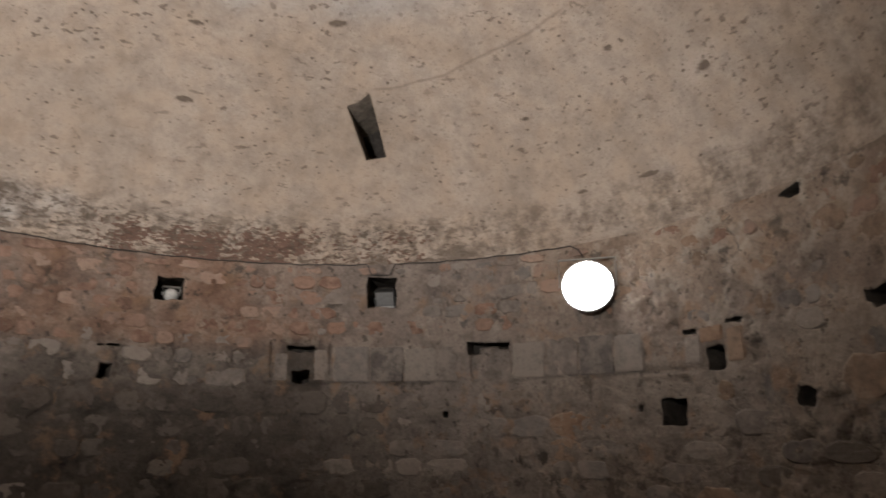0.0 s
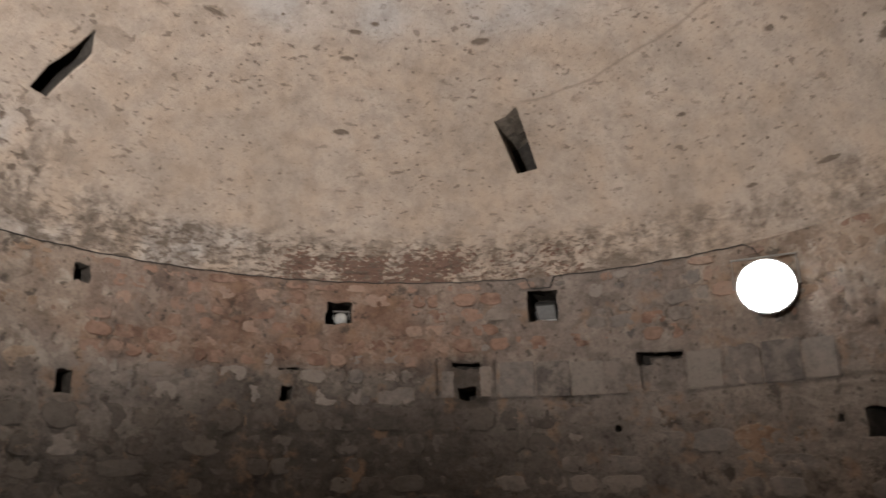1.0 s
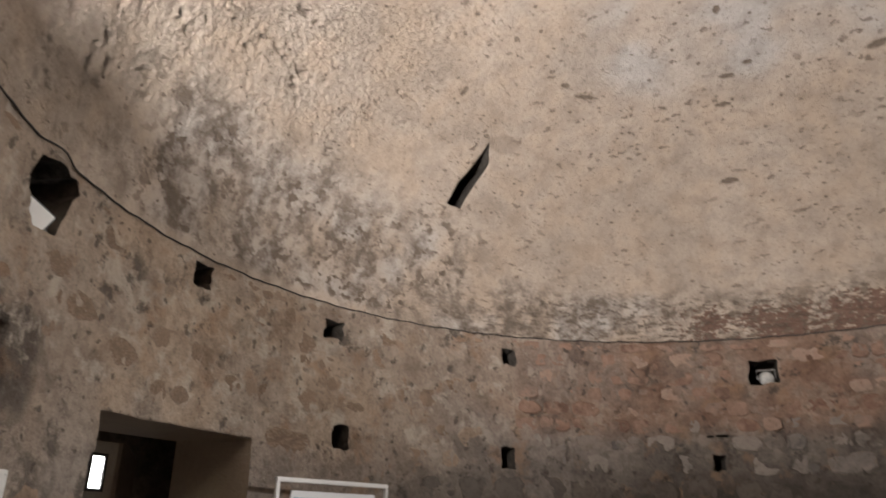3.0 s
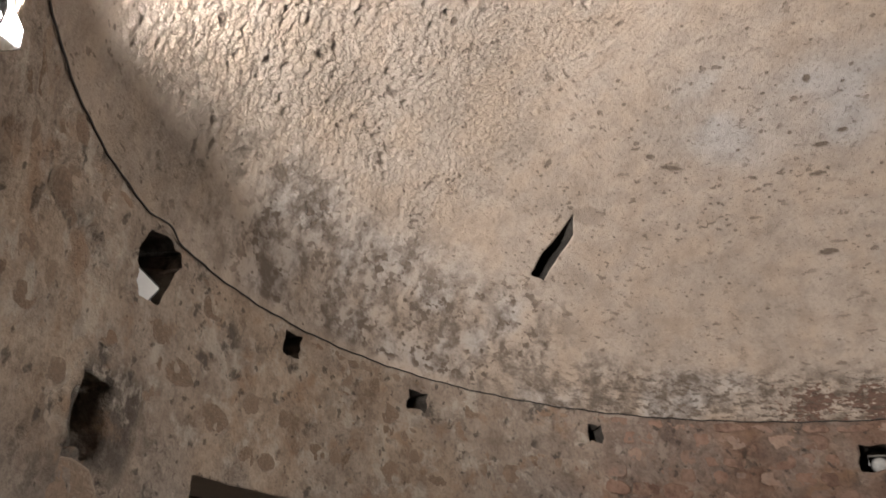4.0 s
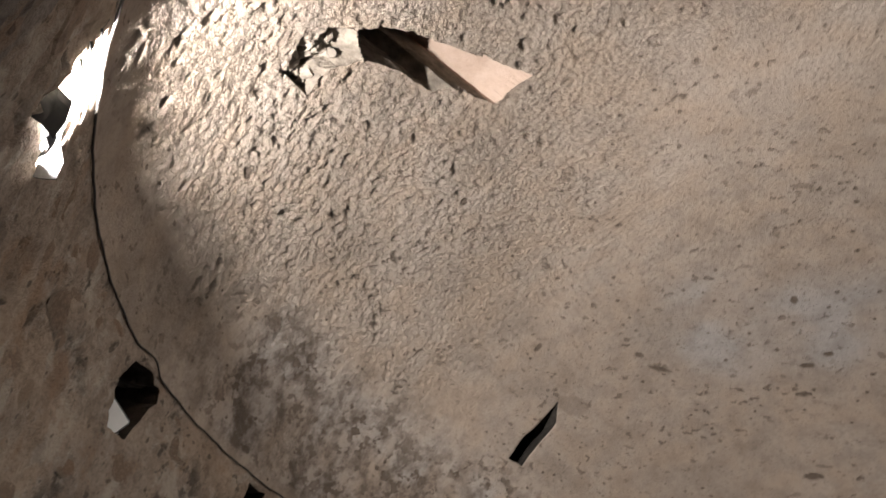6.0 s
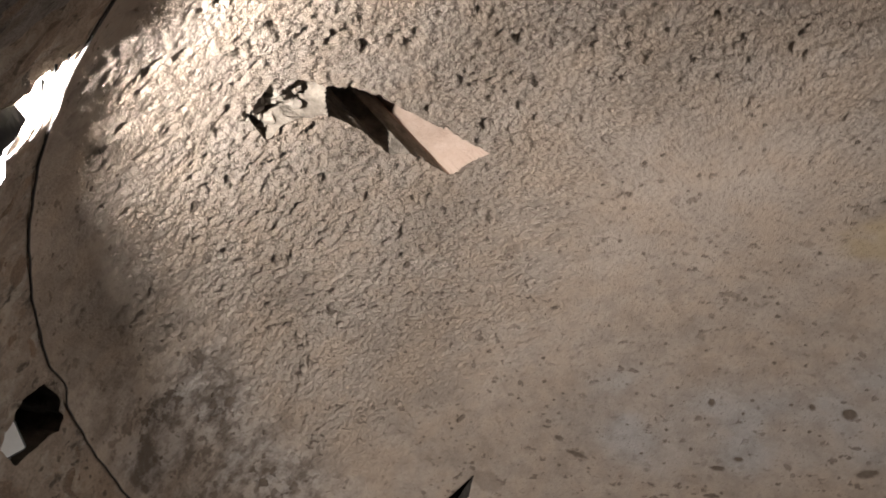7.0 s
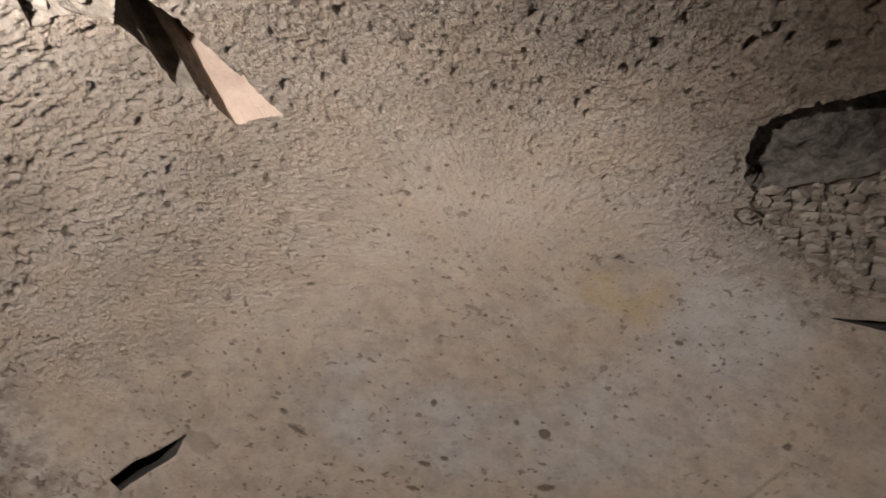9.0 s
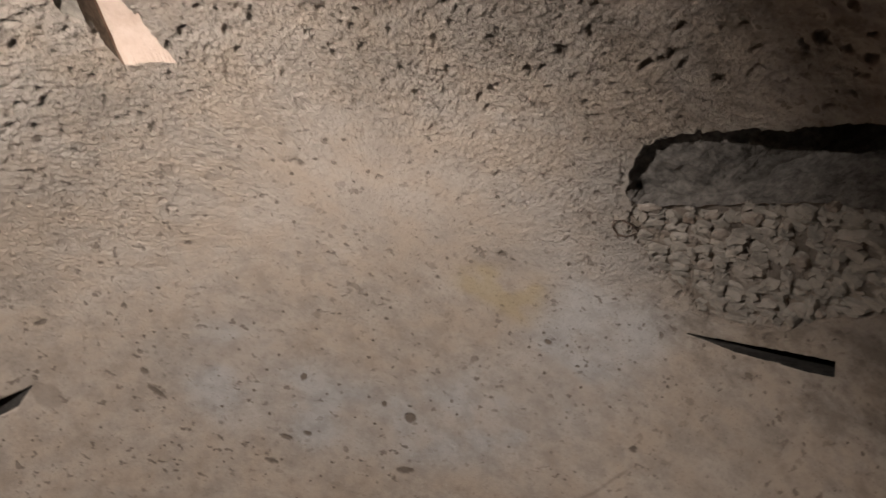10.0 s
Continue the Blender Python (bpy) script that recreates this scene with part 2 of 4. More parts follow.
def value_noise(p, scale, seed=0):
    q = p * scale
    i = np.floor(q).astype(np.int64)
    f = q - i
    f = f * f * (3 - 2 * f)
    total = 0.0
    for a in (0, 1):
        for b in (0, 1):
            for c in (0, 1):
                w = (f[:, 0] if a else 1 - f[:, 0]) * (f[:, 1] if b else 1 - f[:, 1]) * (f[:, 2] if c else 1 - f[:, 2])
                total = total + w * hash3(i[:, 0] + a, i[:, 1] + b, i[:, 2] + c, seed)
    return total


def fbm(p, scale, octaves=4, seed=0):
    total, amp, norm = 0.0, 1.0, 0.0
    for o in range(octaves):
        total = total + amp * value_noise(p, scale * 2 ** o, seed + o)
        norm, amp = norm + amp, amp * 0.5
    return total / norm


def step(x, a, b):
    s = np.clip((x - a) / (b - a), 0, 1)
    return s * s * (3 - 2 * s)


def bell(x, centre, half, soft):
    return 1 - step(np.abs(x - centre), half, half + soft)


def terraces(n, levels):
    k = n * levels
    f = k - np.floor(k)
    return (np.floor(k) + step(f, 0.35, 0.65)) / levels


# ---- shells with recesses ----


def rect(a0, a1, v0, v1):
    return [(a0, v1), (a1, v1), (a1, v0), (a0, v0)]


def ragged(poly, cuts, amount, seed, tall=1.0):
    """The polygon with each side broken into short uneven ones."""
    rng, out = random.Random(seed), []
    for (x0, y0), (x1, y1) in zip(poly, poly[1:] + poly[:1]):
        for k in range(cuts):
            f = k / cuts
            j = amount if k else amount * 0.4
            out.append((x0 + (x1 - x0) * f + rng.uniform(-j, j), y0 + (y1 - y0) * f + tall * rng.uniform(-j, j)))
    return out


def chipped(poly, cuts, amount, seed):
    """The same for the drum, where one side is in degrees and the other in metres."""
    return ragged(poly, cuts, amount * 8, seed, 0.06)


def inside(poly, x, y):
    hit = np.zeros(x.shape, bool)
    for (x0, y0), (x1, y1) in zip(poly, poly[1:] + poly[:1]):
        if y0 != y1:
            hit ^= ((y0 > y) != (y1 > y)) & (x < (x1 - x0) * (y - y0) / (y1 - y0) + x0)
    return hit


def nearest(poly, x, y, sx, sy):
    best, bx, by = np.full(x.shape, 1e9), x.copy(), y.copy()
    for (x0, y0), (x1, y1) in zip(poly, poly[1:] + poly[:1]):
        dx, dy = (x1 - x0) * sx, (y1 - y0) * sy
        k = np.clip((((x - x0) * sx) * dx + ((y - y0) * sy) * dy) / (dx * dx + dy * dy + 1e-12), 0, 1)
        px, py = x0 + (x1 - x0) * k, y0 + (y1 - y0) * k
        d = ((x - px) * sx) ** 2 + ((y - py) * sy) ** 2
        m = d < best
        best[m], bx[m], by[m] = d[m], px[m], py[m]
    return bx, by


def shell(name, us, vs, place, shape, sx, sy, holes, materials, pole=None):
    """A closed shell over angle and height, with every hole pushed outwards as a recess of real depth.
    holes: (polygon, way, depth or depth by height, steps, unevenness, side material, end material)."""
    nu, nv = len(us), len(vs)
    U, V = (a.ravel().copy() for a in np.meshgrid(us, vs, indexing="ij"))
    i, j = (a.ravel() for a in np.meshgrid(np.arange(nu), np.arange(nv - 1), indexing="ij"))
    quads = np.stack([i * nv + j, (i + 1) % nu * nv + j, (i + 1) % nu * nv + j + 1, i * nv + j + 1], 1)
    du = np.append(us[1:], us[0] + 360) - us
    cu, cv = us[i] + du[i] / 2, (vs[j] + vs[j + 1]) / 2
    owner = np.full(len(quads), -1)
    for h, hole in enumerate(holes):
        owner[inside(hole[0], cu, cv)] = h
    free = np.zeros(nu * nv, bool)
    free[quads[owner < 0].ravel()] = True
    for h, hole in enumerate(holes):
        mine = np.unique(quads[owner == h])
        edge = mine[free[mine]]
        if len(edge):
            U[edge], V[edge] = nearest(hole[0], U[edge], V[edge], sx, sy)
    base, normal = place(U, V)
    push, layers = shape(U, V, base)
    pts = [base + normal * push[:, None]]
    faces, mats = [quads[owner < 0]], [np.zeros((owner < 0).sum(), int)]
    source = [np.arange(nu * nv)]
    count = nu * nv
    for h, (poly, way, depth, steps, uneven, side, end) in enumerate(holes):
        mine = quads[owner == h]
        if not len(mine):
            continue
        ids = np.unique(mine)
        mids = base[ids].mean(0)
        out = np.array((mids[0], mids[1], 0.0))
        out = out / np.linalg.norm(out)
        d = out if way is None else np.array(way, float)
        last = np.full(nu * nv, -1)
        last[ids] = ids
        e = np.concatenate([mine[:, [k, (k + 1) % 4]] for k in range(4)])
        key = {(int(b), int(a)) for a, b in e}
        rim = np.array([(a, b) for a, b in e if (int(a), int(b)) not in key])
        for s in range(1, steps + 1):
            deep = depth(V[ids]) if callable(depth) else np.full(len(ids), depth)
            p = base[ids] + d * deep[:, None] * s / steps
            if uneven:
                p = p + uneven * (1 - step(V[ids], 43, 46) * callable(side))[:, None] * np.stack([fbm(p, 9, 3, 40 + k) - 0.5 for k in range(3)], 1) * 2
            fresh = np.full(nu * nv, -1)
            fresh[ids] = count + np.arange(len(ids))
            pts.append(p)
            source.append(ids)
            count += len(ids)
            faces.append(np.stack([last[rim[:, 0]], last[rim[:, 1]], fresh[rim[:, 1]], fresh[rim[:, 0]]], 1))
            mats.append(side(U[rim[:, 0]], V[rim[:, 0]]) if callable(side) else np.full(len(rim), side))
            last = fresh
        if end >= 0:
            faces.append(last[mine])
            mats.append(np.full(len(mine), end))
    pts, faces, mats, source = np.concatenate(pts), np.concatenate(faces), np.concatenate(mats), np.concatenate(source)
    tris = None
    if pole is not None:
        pts = np.concatenate([pts, [pole]])
        source = np.append(source, nv - 1)
        top = np.arange(nu) * nv + nv - 1
        tris = np.stack([top, np.roll(top, -1), np.full(nu, count)], 1)
    used = np.zeros(len(pts), bool)
    used[faces.ravel()] = True
    if tris is not None:
        used[tris.ravel()] = True
    remap = np.cumsum(used) - 1
    faces, pts, source = remap[faces], pts[used], source[used]
    loops, totals = faces.ravel(), np.full(len(faces), 4)
    if tris is not None:
        loops, totals = np.append(loops, remap[tris].ravel()), np.append(totals, np.full(len(tris), 3))
        mats = np.append(mats, np.zeros(len(tris), int))
    me = bpy.data.meshes.new(name)
    me.vertices.add(len(pts))
    me.vertices.foreach_set("co", pts.ravel())
    me.loops.add(len(loops))
    me.loops.foreach_set("vertex_index", loops.astype(np.int32))
    me.polygons.add(len(totals))
    me.polygons.foreach_set("loop_start", np.append(0, np.cumsum(totals)[:-1]).astype(np.int32))
    me.polygons.foreach_set("material_index", mats.astype(np.int32))
    crisp = layers["rough"][source[loops[np.append(0, np.cumsum(totals)[:-1])]]] > 0.3 if "rough" in layers else np.zeros(len(mats), bool)
    me.polygons.foreach_set("use_smooth", (mats == 0) & ~crisp)
    me.update(calc_edges=True)
    me.validate()
    for key, values in layers.items():
        a = me.attributes.new(key, "FLOAT", "POINT")
        a.data.foreach_set("value", values[source].astype(np.float32))
    for m in materials:
        me.materials.append(m)
    ob = new(name, me)
    return ob


ANGLES = SEAM + np.arange(1200) * 0.3
DOME_ANGLES = np.concatenate([np.arange(SEAM, -60, 0.16), np.arange(-60, 165, 0.32), np.arange(165, SEAM + 359.9, 0.16)])
DOME_RISES = np.concatenate([np.arange(0, 66, 0.25), np.linspace(66, 89.6, 60)])

# ---- the drum wall ----
# angle from, angle to, height from, height to
PUTLOGS = [(179.2, 182.0, 3.05, 3.21), (158.2, 161.3, 2.99, 3.135), (131.0, 133.0, 2.99, 3.14), (92.5, 96.5, 2.845, 3.055),
           (60.0, 64.6, 2.83, 3.135), (156.3, 159.0, 2.175, 2.335), (131.3, 133.5, 2.105, 2.285), (101.1, 103.1, 2.115, 2.255),
           (73.2, 75.8, 2.125, 2.24), (10.3, 12.8, 2.105, 2.265), (16.2, 19.7, 1.72, 1.915)]
DOOR_WAY = polar(181, 1, 0)
ENTRY_WAY = polar(-93.5, 1, 0)
NICHE = chipped([(238.4, 3.08), (237.9, 3.2), (236.0, 3.255), (233.2, 3.255), (232.3, 3.05), (232.0, 2.96), (232.6, 2.9), (235.4, 2.888), (237.6, 2.89)], 3, 0.018, 4)
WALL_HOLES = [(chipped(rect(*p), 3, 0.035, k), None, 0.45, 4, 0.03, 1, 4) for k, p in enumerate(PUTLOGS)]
WALL_HOLES += [
    (rect(170.8, 191.3, -0.1, 2.175), DOOR_WAY, 0.64, 1, 0, 2, -1),
    (rect(-104.5, -82.5, -0.1, 2.35), ENTRY_WAY, 1.6, 1, 0, 2, 2),
    (NICHE, None, 0.36, 5, 0.012, 3, 3),
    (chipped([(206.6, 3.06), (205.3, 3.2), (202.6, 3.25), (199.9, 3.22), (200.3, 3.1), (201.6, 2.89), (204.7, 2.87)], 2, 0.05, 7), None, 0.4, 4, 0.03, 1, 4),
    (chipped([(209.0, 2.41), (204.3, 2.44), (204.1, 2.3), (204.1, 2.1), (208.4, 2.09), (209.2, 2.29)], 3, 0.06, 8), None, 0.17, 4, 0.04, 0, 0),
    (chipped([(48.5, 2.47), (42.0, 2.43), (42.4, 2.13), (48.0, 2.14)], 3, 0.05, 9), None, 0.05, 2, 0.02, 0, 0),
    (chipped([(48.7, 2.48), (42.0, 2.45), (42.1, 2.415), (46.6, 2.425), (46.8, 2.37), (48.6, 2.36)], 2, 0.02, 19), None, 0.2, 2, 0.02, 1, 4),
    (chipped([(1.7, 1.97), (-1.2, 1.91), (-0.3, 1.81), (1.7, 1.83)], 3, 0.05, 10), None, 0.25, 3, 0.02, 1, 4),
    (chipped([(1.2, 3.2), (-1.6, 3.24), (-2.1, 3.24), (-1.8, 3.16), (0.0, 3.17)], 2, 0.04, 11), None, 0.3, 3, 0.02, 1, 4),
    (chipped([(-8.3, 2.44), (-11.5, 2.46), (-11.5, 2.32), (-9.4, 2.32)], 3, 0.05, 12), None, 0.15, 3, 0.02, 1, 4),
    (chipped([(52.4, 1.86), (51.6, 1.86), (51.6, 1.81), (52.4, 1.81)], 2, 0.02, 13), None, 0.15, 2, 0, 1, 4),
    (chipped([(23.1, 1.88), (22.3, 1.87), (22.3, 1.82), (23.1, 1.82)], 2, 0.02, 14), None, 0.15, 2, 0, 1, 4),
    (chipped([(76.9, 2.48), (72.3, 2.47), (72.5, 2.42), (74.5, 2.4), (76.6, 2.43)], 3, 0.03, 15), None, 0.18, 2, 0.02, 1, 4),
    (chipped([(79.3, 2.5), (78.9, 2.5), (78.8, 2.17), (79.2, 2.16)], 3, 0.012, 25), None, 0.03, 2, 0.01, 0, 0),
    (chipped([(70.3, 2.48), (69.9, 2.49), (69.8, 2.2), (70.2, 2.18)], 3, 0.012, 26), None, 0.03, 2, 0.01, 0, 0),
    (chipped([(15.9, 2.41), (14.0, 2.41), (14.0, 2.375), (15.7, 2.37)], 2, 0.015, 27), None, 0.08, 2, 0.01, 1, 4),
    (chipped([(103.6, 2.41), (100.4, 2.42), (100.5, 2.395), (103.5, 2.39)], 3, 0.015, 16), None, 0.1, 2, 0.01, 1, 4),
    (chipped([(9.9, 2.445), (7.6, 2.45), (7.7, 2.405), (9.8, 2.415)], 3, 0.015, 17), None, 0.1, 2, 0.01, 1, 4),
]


def drum_place(u, v):
    a = np.radians(u)
    n = np.stack([np.cos(a), np.sin(a), 0 * a], 1)
    p = n * R
    p[:, 2] = v
    return p, n


def drum_zones(u, v):
    red = bell(u, 102, 24, 14) * step(v, 2.25, 2.6) * 0.85
    red = np.maximum(red, bell(u, 40, 90, 20) * 0.25 * step(v, 2.2, 2.6))
    tan = np.maximum(bell(u, 196, 48, 14) * (0.35 + 0.65 * step(v, 1.8, 2.4)), bell(u, 0, 30, 16) * (0.3 + 0.6 * step(v, 2.5, 3.1)))
    tan = np.maximum(tan, bell(u, 146, 12, 8) * step(v, 2.5, 2.75) * 0.8)
    return red, tan


def drum_shape(u, v, p):
    red, tan = drum_zones(u, v)
    wob = fbm(p, 1.1, 3, 3) - 0.5
    lump = fbm(p, 6.0, 4, 5) - 0.5
    fine = terraces(fbm(p, 20.0, 2, 9), 5) - 0.5
    scar = step(fbm(p, 5.0, 3, 21), 0.58, 0.66)
    seam = (1 - step(np.abs(v - 2.115 - 0.01 * np.sin(u * 0.4)), 0.008, 0.02)) * bell(u, 48, 30, 6)
    top = step(v, 3.12, 3.26)
    push = (wob * 0.04 + lump * 0.024) * (1 - 0.8 * top) + fine * 0.024 + scar * 0.022 * (1 - top) + 0.02 * seam
    # Darker masonry low down, with the dimness near the floor also coloured in.
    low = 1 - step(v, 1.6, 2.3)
    blotch = step(fbm(p, 1.6, 4, 61), 0.42, 0.62)
    # Shade of wider recesses round the holes at 74.5 and 204.6 is coloured in.
    return push, {"red": red * (0.5 + 0.5 * blotch), "tan": np.clip(tan * (0.6 + 0.6 * blotch), 0, 1),
                  "grime": np.clip(0.3 + 0.5 * low * blotch + 0.5 * scar + 0.6 * bell(u, 74.5, 2.6, 1.2) * bell(v, 2.3, 0.2, 0.08), 0, 1),
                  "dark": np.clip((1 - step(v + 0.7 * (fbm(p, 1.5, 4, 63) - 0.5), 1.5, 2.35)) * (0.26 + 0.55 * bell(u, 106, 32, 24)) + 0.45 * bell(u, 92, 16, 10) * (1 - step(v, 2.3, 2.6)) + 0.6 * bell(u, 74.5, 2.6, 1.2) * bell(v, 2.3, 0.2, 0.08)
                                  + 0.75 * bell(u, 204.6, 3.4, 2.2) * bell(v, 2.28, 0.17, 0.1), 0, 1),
                  "lime": np.clip(0.35 + 0.65 * tan + 0.4 * bell(u, 146, 12, 8), 0, 1) * step(v, 2.0, 2.4)}


heights = np.concatenate([np.linspace(0, 1.2, 9)[:-1], np.arange(1.2, SPRING - 0.01, 0.018), [SPRING]])
wall_drum = shell("wall_drum", ANGLES, heights, drum_place, drum_shape, R * math.pi / 180, 1.0, WALL_HOLES, [WALL, HOLE, JAMB, RUBBLE, SHADED])
tagged(wall_drum, "round drum wall of reddish and grey rubble masonry with beam holes", "wall", kind="structure")

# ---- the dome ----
# The near-black mortar, painted as shade where the slots end.
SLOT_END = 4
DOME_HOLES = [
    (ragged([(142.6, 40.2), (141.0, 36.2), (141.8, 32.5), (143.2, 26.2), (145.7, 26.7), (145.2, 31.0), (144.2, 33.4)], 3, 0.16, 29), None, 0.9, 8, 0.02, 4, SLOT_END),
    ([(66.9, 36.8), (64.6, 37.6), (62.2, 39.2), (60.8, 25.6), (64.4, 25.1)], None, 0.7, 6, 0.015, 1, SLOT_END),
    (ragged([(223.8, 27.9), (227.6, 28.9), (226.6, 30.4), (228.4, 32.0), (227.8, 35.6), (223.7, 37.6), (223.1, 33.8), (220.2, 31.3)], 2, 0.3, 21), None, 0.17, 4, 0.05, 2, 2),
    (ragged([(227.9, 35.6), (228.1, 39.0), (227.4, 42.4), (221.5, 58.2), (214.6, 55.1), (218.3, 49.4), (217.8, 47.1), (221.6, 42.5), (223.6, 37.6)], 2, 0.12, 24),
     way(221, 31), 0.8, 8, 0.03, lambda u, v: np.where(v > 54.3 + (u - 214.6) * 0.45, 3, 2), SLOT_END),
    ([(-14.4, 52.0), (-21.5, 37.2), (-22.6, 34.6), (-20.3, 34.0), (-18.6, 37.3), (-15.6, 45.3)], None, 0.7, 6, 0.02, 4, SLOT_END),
    (ragged([(-45.0, 57.8), (-50.5, 56.4), (-55.1, 53.2), (-55.8, 48.9), (-54.6, 38.6), (-55.0, 32.9), (-56, 22), (-46.5, 22), (-45.5, 31), (-45.0, 37), (-44.0, 43), (-42.8, 49),
             (-42.5, 54.5), (-43.0, 57.4)], 4, 0.22, 22), way(309, 42), lambda v: 0.1 + 0.8 * step(57 - v, 6, 26), 10, 0.03, 5, 5),
]
# where the plaster has fallen beside the shaft
BARE = ragged([(-45.2, 57.4), (-42.3, 54.5), (-43.6, 44), (-45.0, 36), (-46, 22), (-34, 22), (-32.0, 30.8), (-29.0, 35.9), (-23.5, 40.8),
               (-19.4, 49.6), (-24.0, 53.0), (-29.0, 56.4), (-37.0, 58.6)], 3, 0.5, 23)
# single chips: angle, rise, half width, half height
CHIPS = [(127, 51.2, 2.6, 0.5), (132.5, 52.6, 1.2, 0.5), (63.5, 61.9, 1.6, 0.9), (98.7, 65.6, 1.0, 0.6), (212.9, 23.6, 1.0, 0.7), (96, 54.5, 1.7, 0.4),
         (96.9, 49.6, 1.5, 0.4), (66.2, 52.5, 2.0, 0.6), (96.3, 35, 1.6, 0.6), (165.9, 67.9, 1.0, 0.5), (193, 51.4, 0.9, 0.5), (231, 12.8, 0.5, 0.7), (224, 75.5, 1.6, 0.5),
         (4.5, 25.0, 1.0, 0.8), (16.0, 35.5, 0.9, 0.6), (34.8, 29.0, 0.7, 0.4), (29.0, 11.4, 0.9, 0.5), (91.3, 56.3, 1.4, 0.4), (7.3, 65.4, 1.0, 0.5), (-24.5, 74.3, 1.2, 0.6),
         (14.9, 46.7, 1.0, 0.6), (71.2, 64.1, 0.9, 0.5), (18.2, 11.1, 1.6, 0.5), (152.8, 46.4, 0.5, 0.9), (5.5, 81.5, 2.0, 0.3)]


def dome_place(u, v):
    a, b = np.radians(u), np.radians(v)
    p = np.stack([R * np.cos(b) * np.cos(a), R * np.cos(b) * np.sin(a), SPRING + RISE * np.sin(b)], 1)
    n = np.stack([np.cos(b) * np.cos(a) / R, np.cos(b) * np.sin(a) / R, np.sin(b) / RISE], 1)
    return p, n / np.linalg.norm(n, axis=1)[:, None]


def dome_shape(u, v, p):
    near = np.maximum(bell(u, 229, 40, 44), bell(u, -100, 66, 26))
    patch = 0.72 + 0.28 * step(fbm(p, 1.4, 3, 51), 0.35, 0.6)
    rough = near * (1 - step(v, 52, 82)) * patch * (0.3 + 0.7 * step(v, 3, 20))
    rough = rough * (1 - 0.75 * bell(u, 172, 20, 14) * (1 - step(v, 22, 34)))
    wob = fbm(p, 0.9, 3, 7) - 0.5
    lump = fbm(p, 5.0, 4, 11) - 0.5
    # pick marks, longer along the courses
    q = np.stack([np.radians(u) * 2.6 * np.cos(np.radians(v) * 0.8), 0.3 * p[:, 0], v * 0.075], 1)
    strokes = fbm(p * np.array((0.5, 1.35, 1.6)), 19.0, 3, 14)
    worn = 0.2 + 0.35 * (1 - step(u, 196, 214)) * step(u, 0, 60)
    pecked = worn * strokes + (1 - worn) * fbm(p, 27.0, 3, 15)
    crust = 0.6 * terraces(pecked, 8) + 0.4 * pecked - 0.5
    knob = terraces(fbm(p, 33.0, 2, 17), 4) - 0.5
    grit = value_noise(p, 48.0, 19) - 0.5
    bore = step(value_noise(p, 17.0, 31) * 0.6 + value_noise(p, 31.0, 32) * 0.4, 0.68, 0.76) * rough
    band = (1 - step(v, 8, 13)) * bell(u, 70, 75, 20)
    courses = step(fbm(q, 8.0, 3, 24), 0.5, 0.6) * band
    pock = 1.3 * bell(u, 166, 23, 9) * (1 - step(v, 17, 30)) * step(v, 0.5, 3) * (0.6 + 0.4 * step(fbm(p, 3.0, 3, 81), 0.38, 0.55))
    pit = np.clip(bore * 0.75, 0, 1)
    torn = 0.6 * (fbm(p, 14, 2, 71) - 0.5)
    for cu, cv, hw, hh in CHIPS:
        d = np.hypot((u - cu) / hw, (v - cv) / hh) + torn
        pit = np.maximum(pit, 1 - step(d, 0.85, 1.05))
    d = np.hypot((u - 139.8) / 3.2, (v - 40.2) / 1.9) + 0.9 * (fbm(p, 8, 3, 75) - 0.5)
    pit = np.maximum(pit, 0.4 * (1 - step(d, 0.8, 1.0)))
    crack = np.abs(v - (39.4 + (61.5 - u) * 0.122 + 1.6 * (fbm(p, 2.5, 3, 73) - 0.5)))
    pit = np.maximum(pit, 0.45 * (1 - step(crack, 0.1, 0.3)) * bell(u, 40, 20, 3))
    push = wob * 0.02 + lump * (0.006 + 0.008 * rough) + (crust * 0.021 + knob * 0.02 + grit * 0.013) * rough * (0.45 + 0.55 * step(v, 12, 32)) + knob * 0.003 + crust * 0.006
    push = push + (strokes - 0.5) * 0.018 * bell(u, 204, 14, 14) * bell(v, 32, 16, 14)
    push = push + 0.014 * pit + 0.014 * courses + 0.03 * bore
    push = push * step(v, -1, 2.5)
    bare = inside(BARE, u, v)
    push = np.where(bare, 0.035 + 0.05 * (fbm(p, 7, 3, 57) - 0.5), push)
    soft = step(fbm(p, 2.2, 4, 41), 0.4, 0.62)
    red = bell(u, 82, 20, 18) * (1 - step(v + 0.05 * np.abs(u - 78), 4, 15)) * (0.4 + 0.35 * soft)
    pale = pock * soft * 0.42
    pale = np.maximum(pale, bell(u, 128, 14, 10) * (1 - step(v, 8, 13)) * soft * 0.6)
    pale = np.maximum(pale, bell(v, 60.5, 4, 7) * bell(u, 56, 66, 22) * (0.35 + 0.65 * soft) * 0.75)
    pale = np.maximum(pale, bell(u, -35, 12, 14) * bell(v, 62, 6, 8) * 0.25)
    yellow = bell(u, -5, 7, 9) * bell(v, 74.0, 3.5, 3.5) * 0.48 * step(fbm(p, 5, 3, 47), 0.3, 0.6)
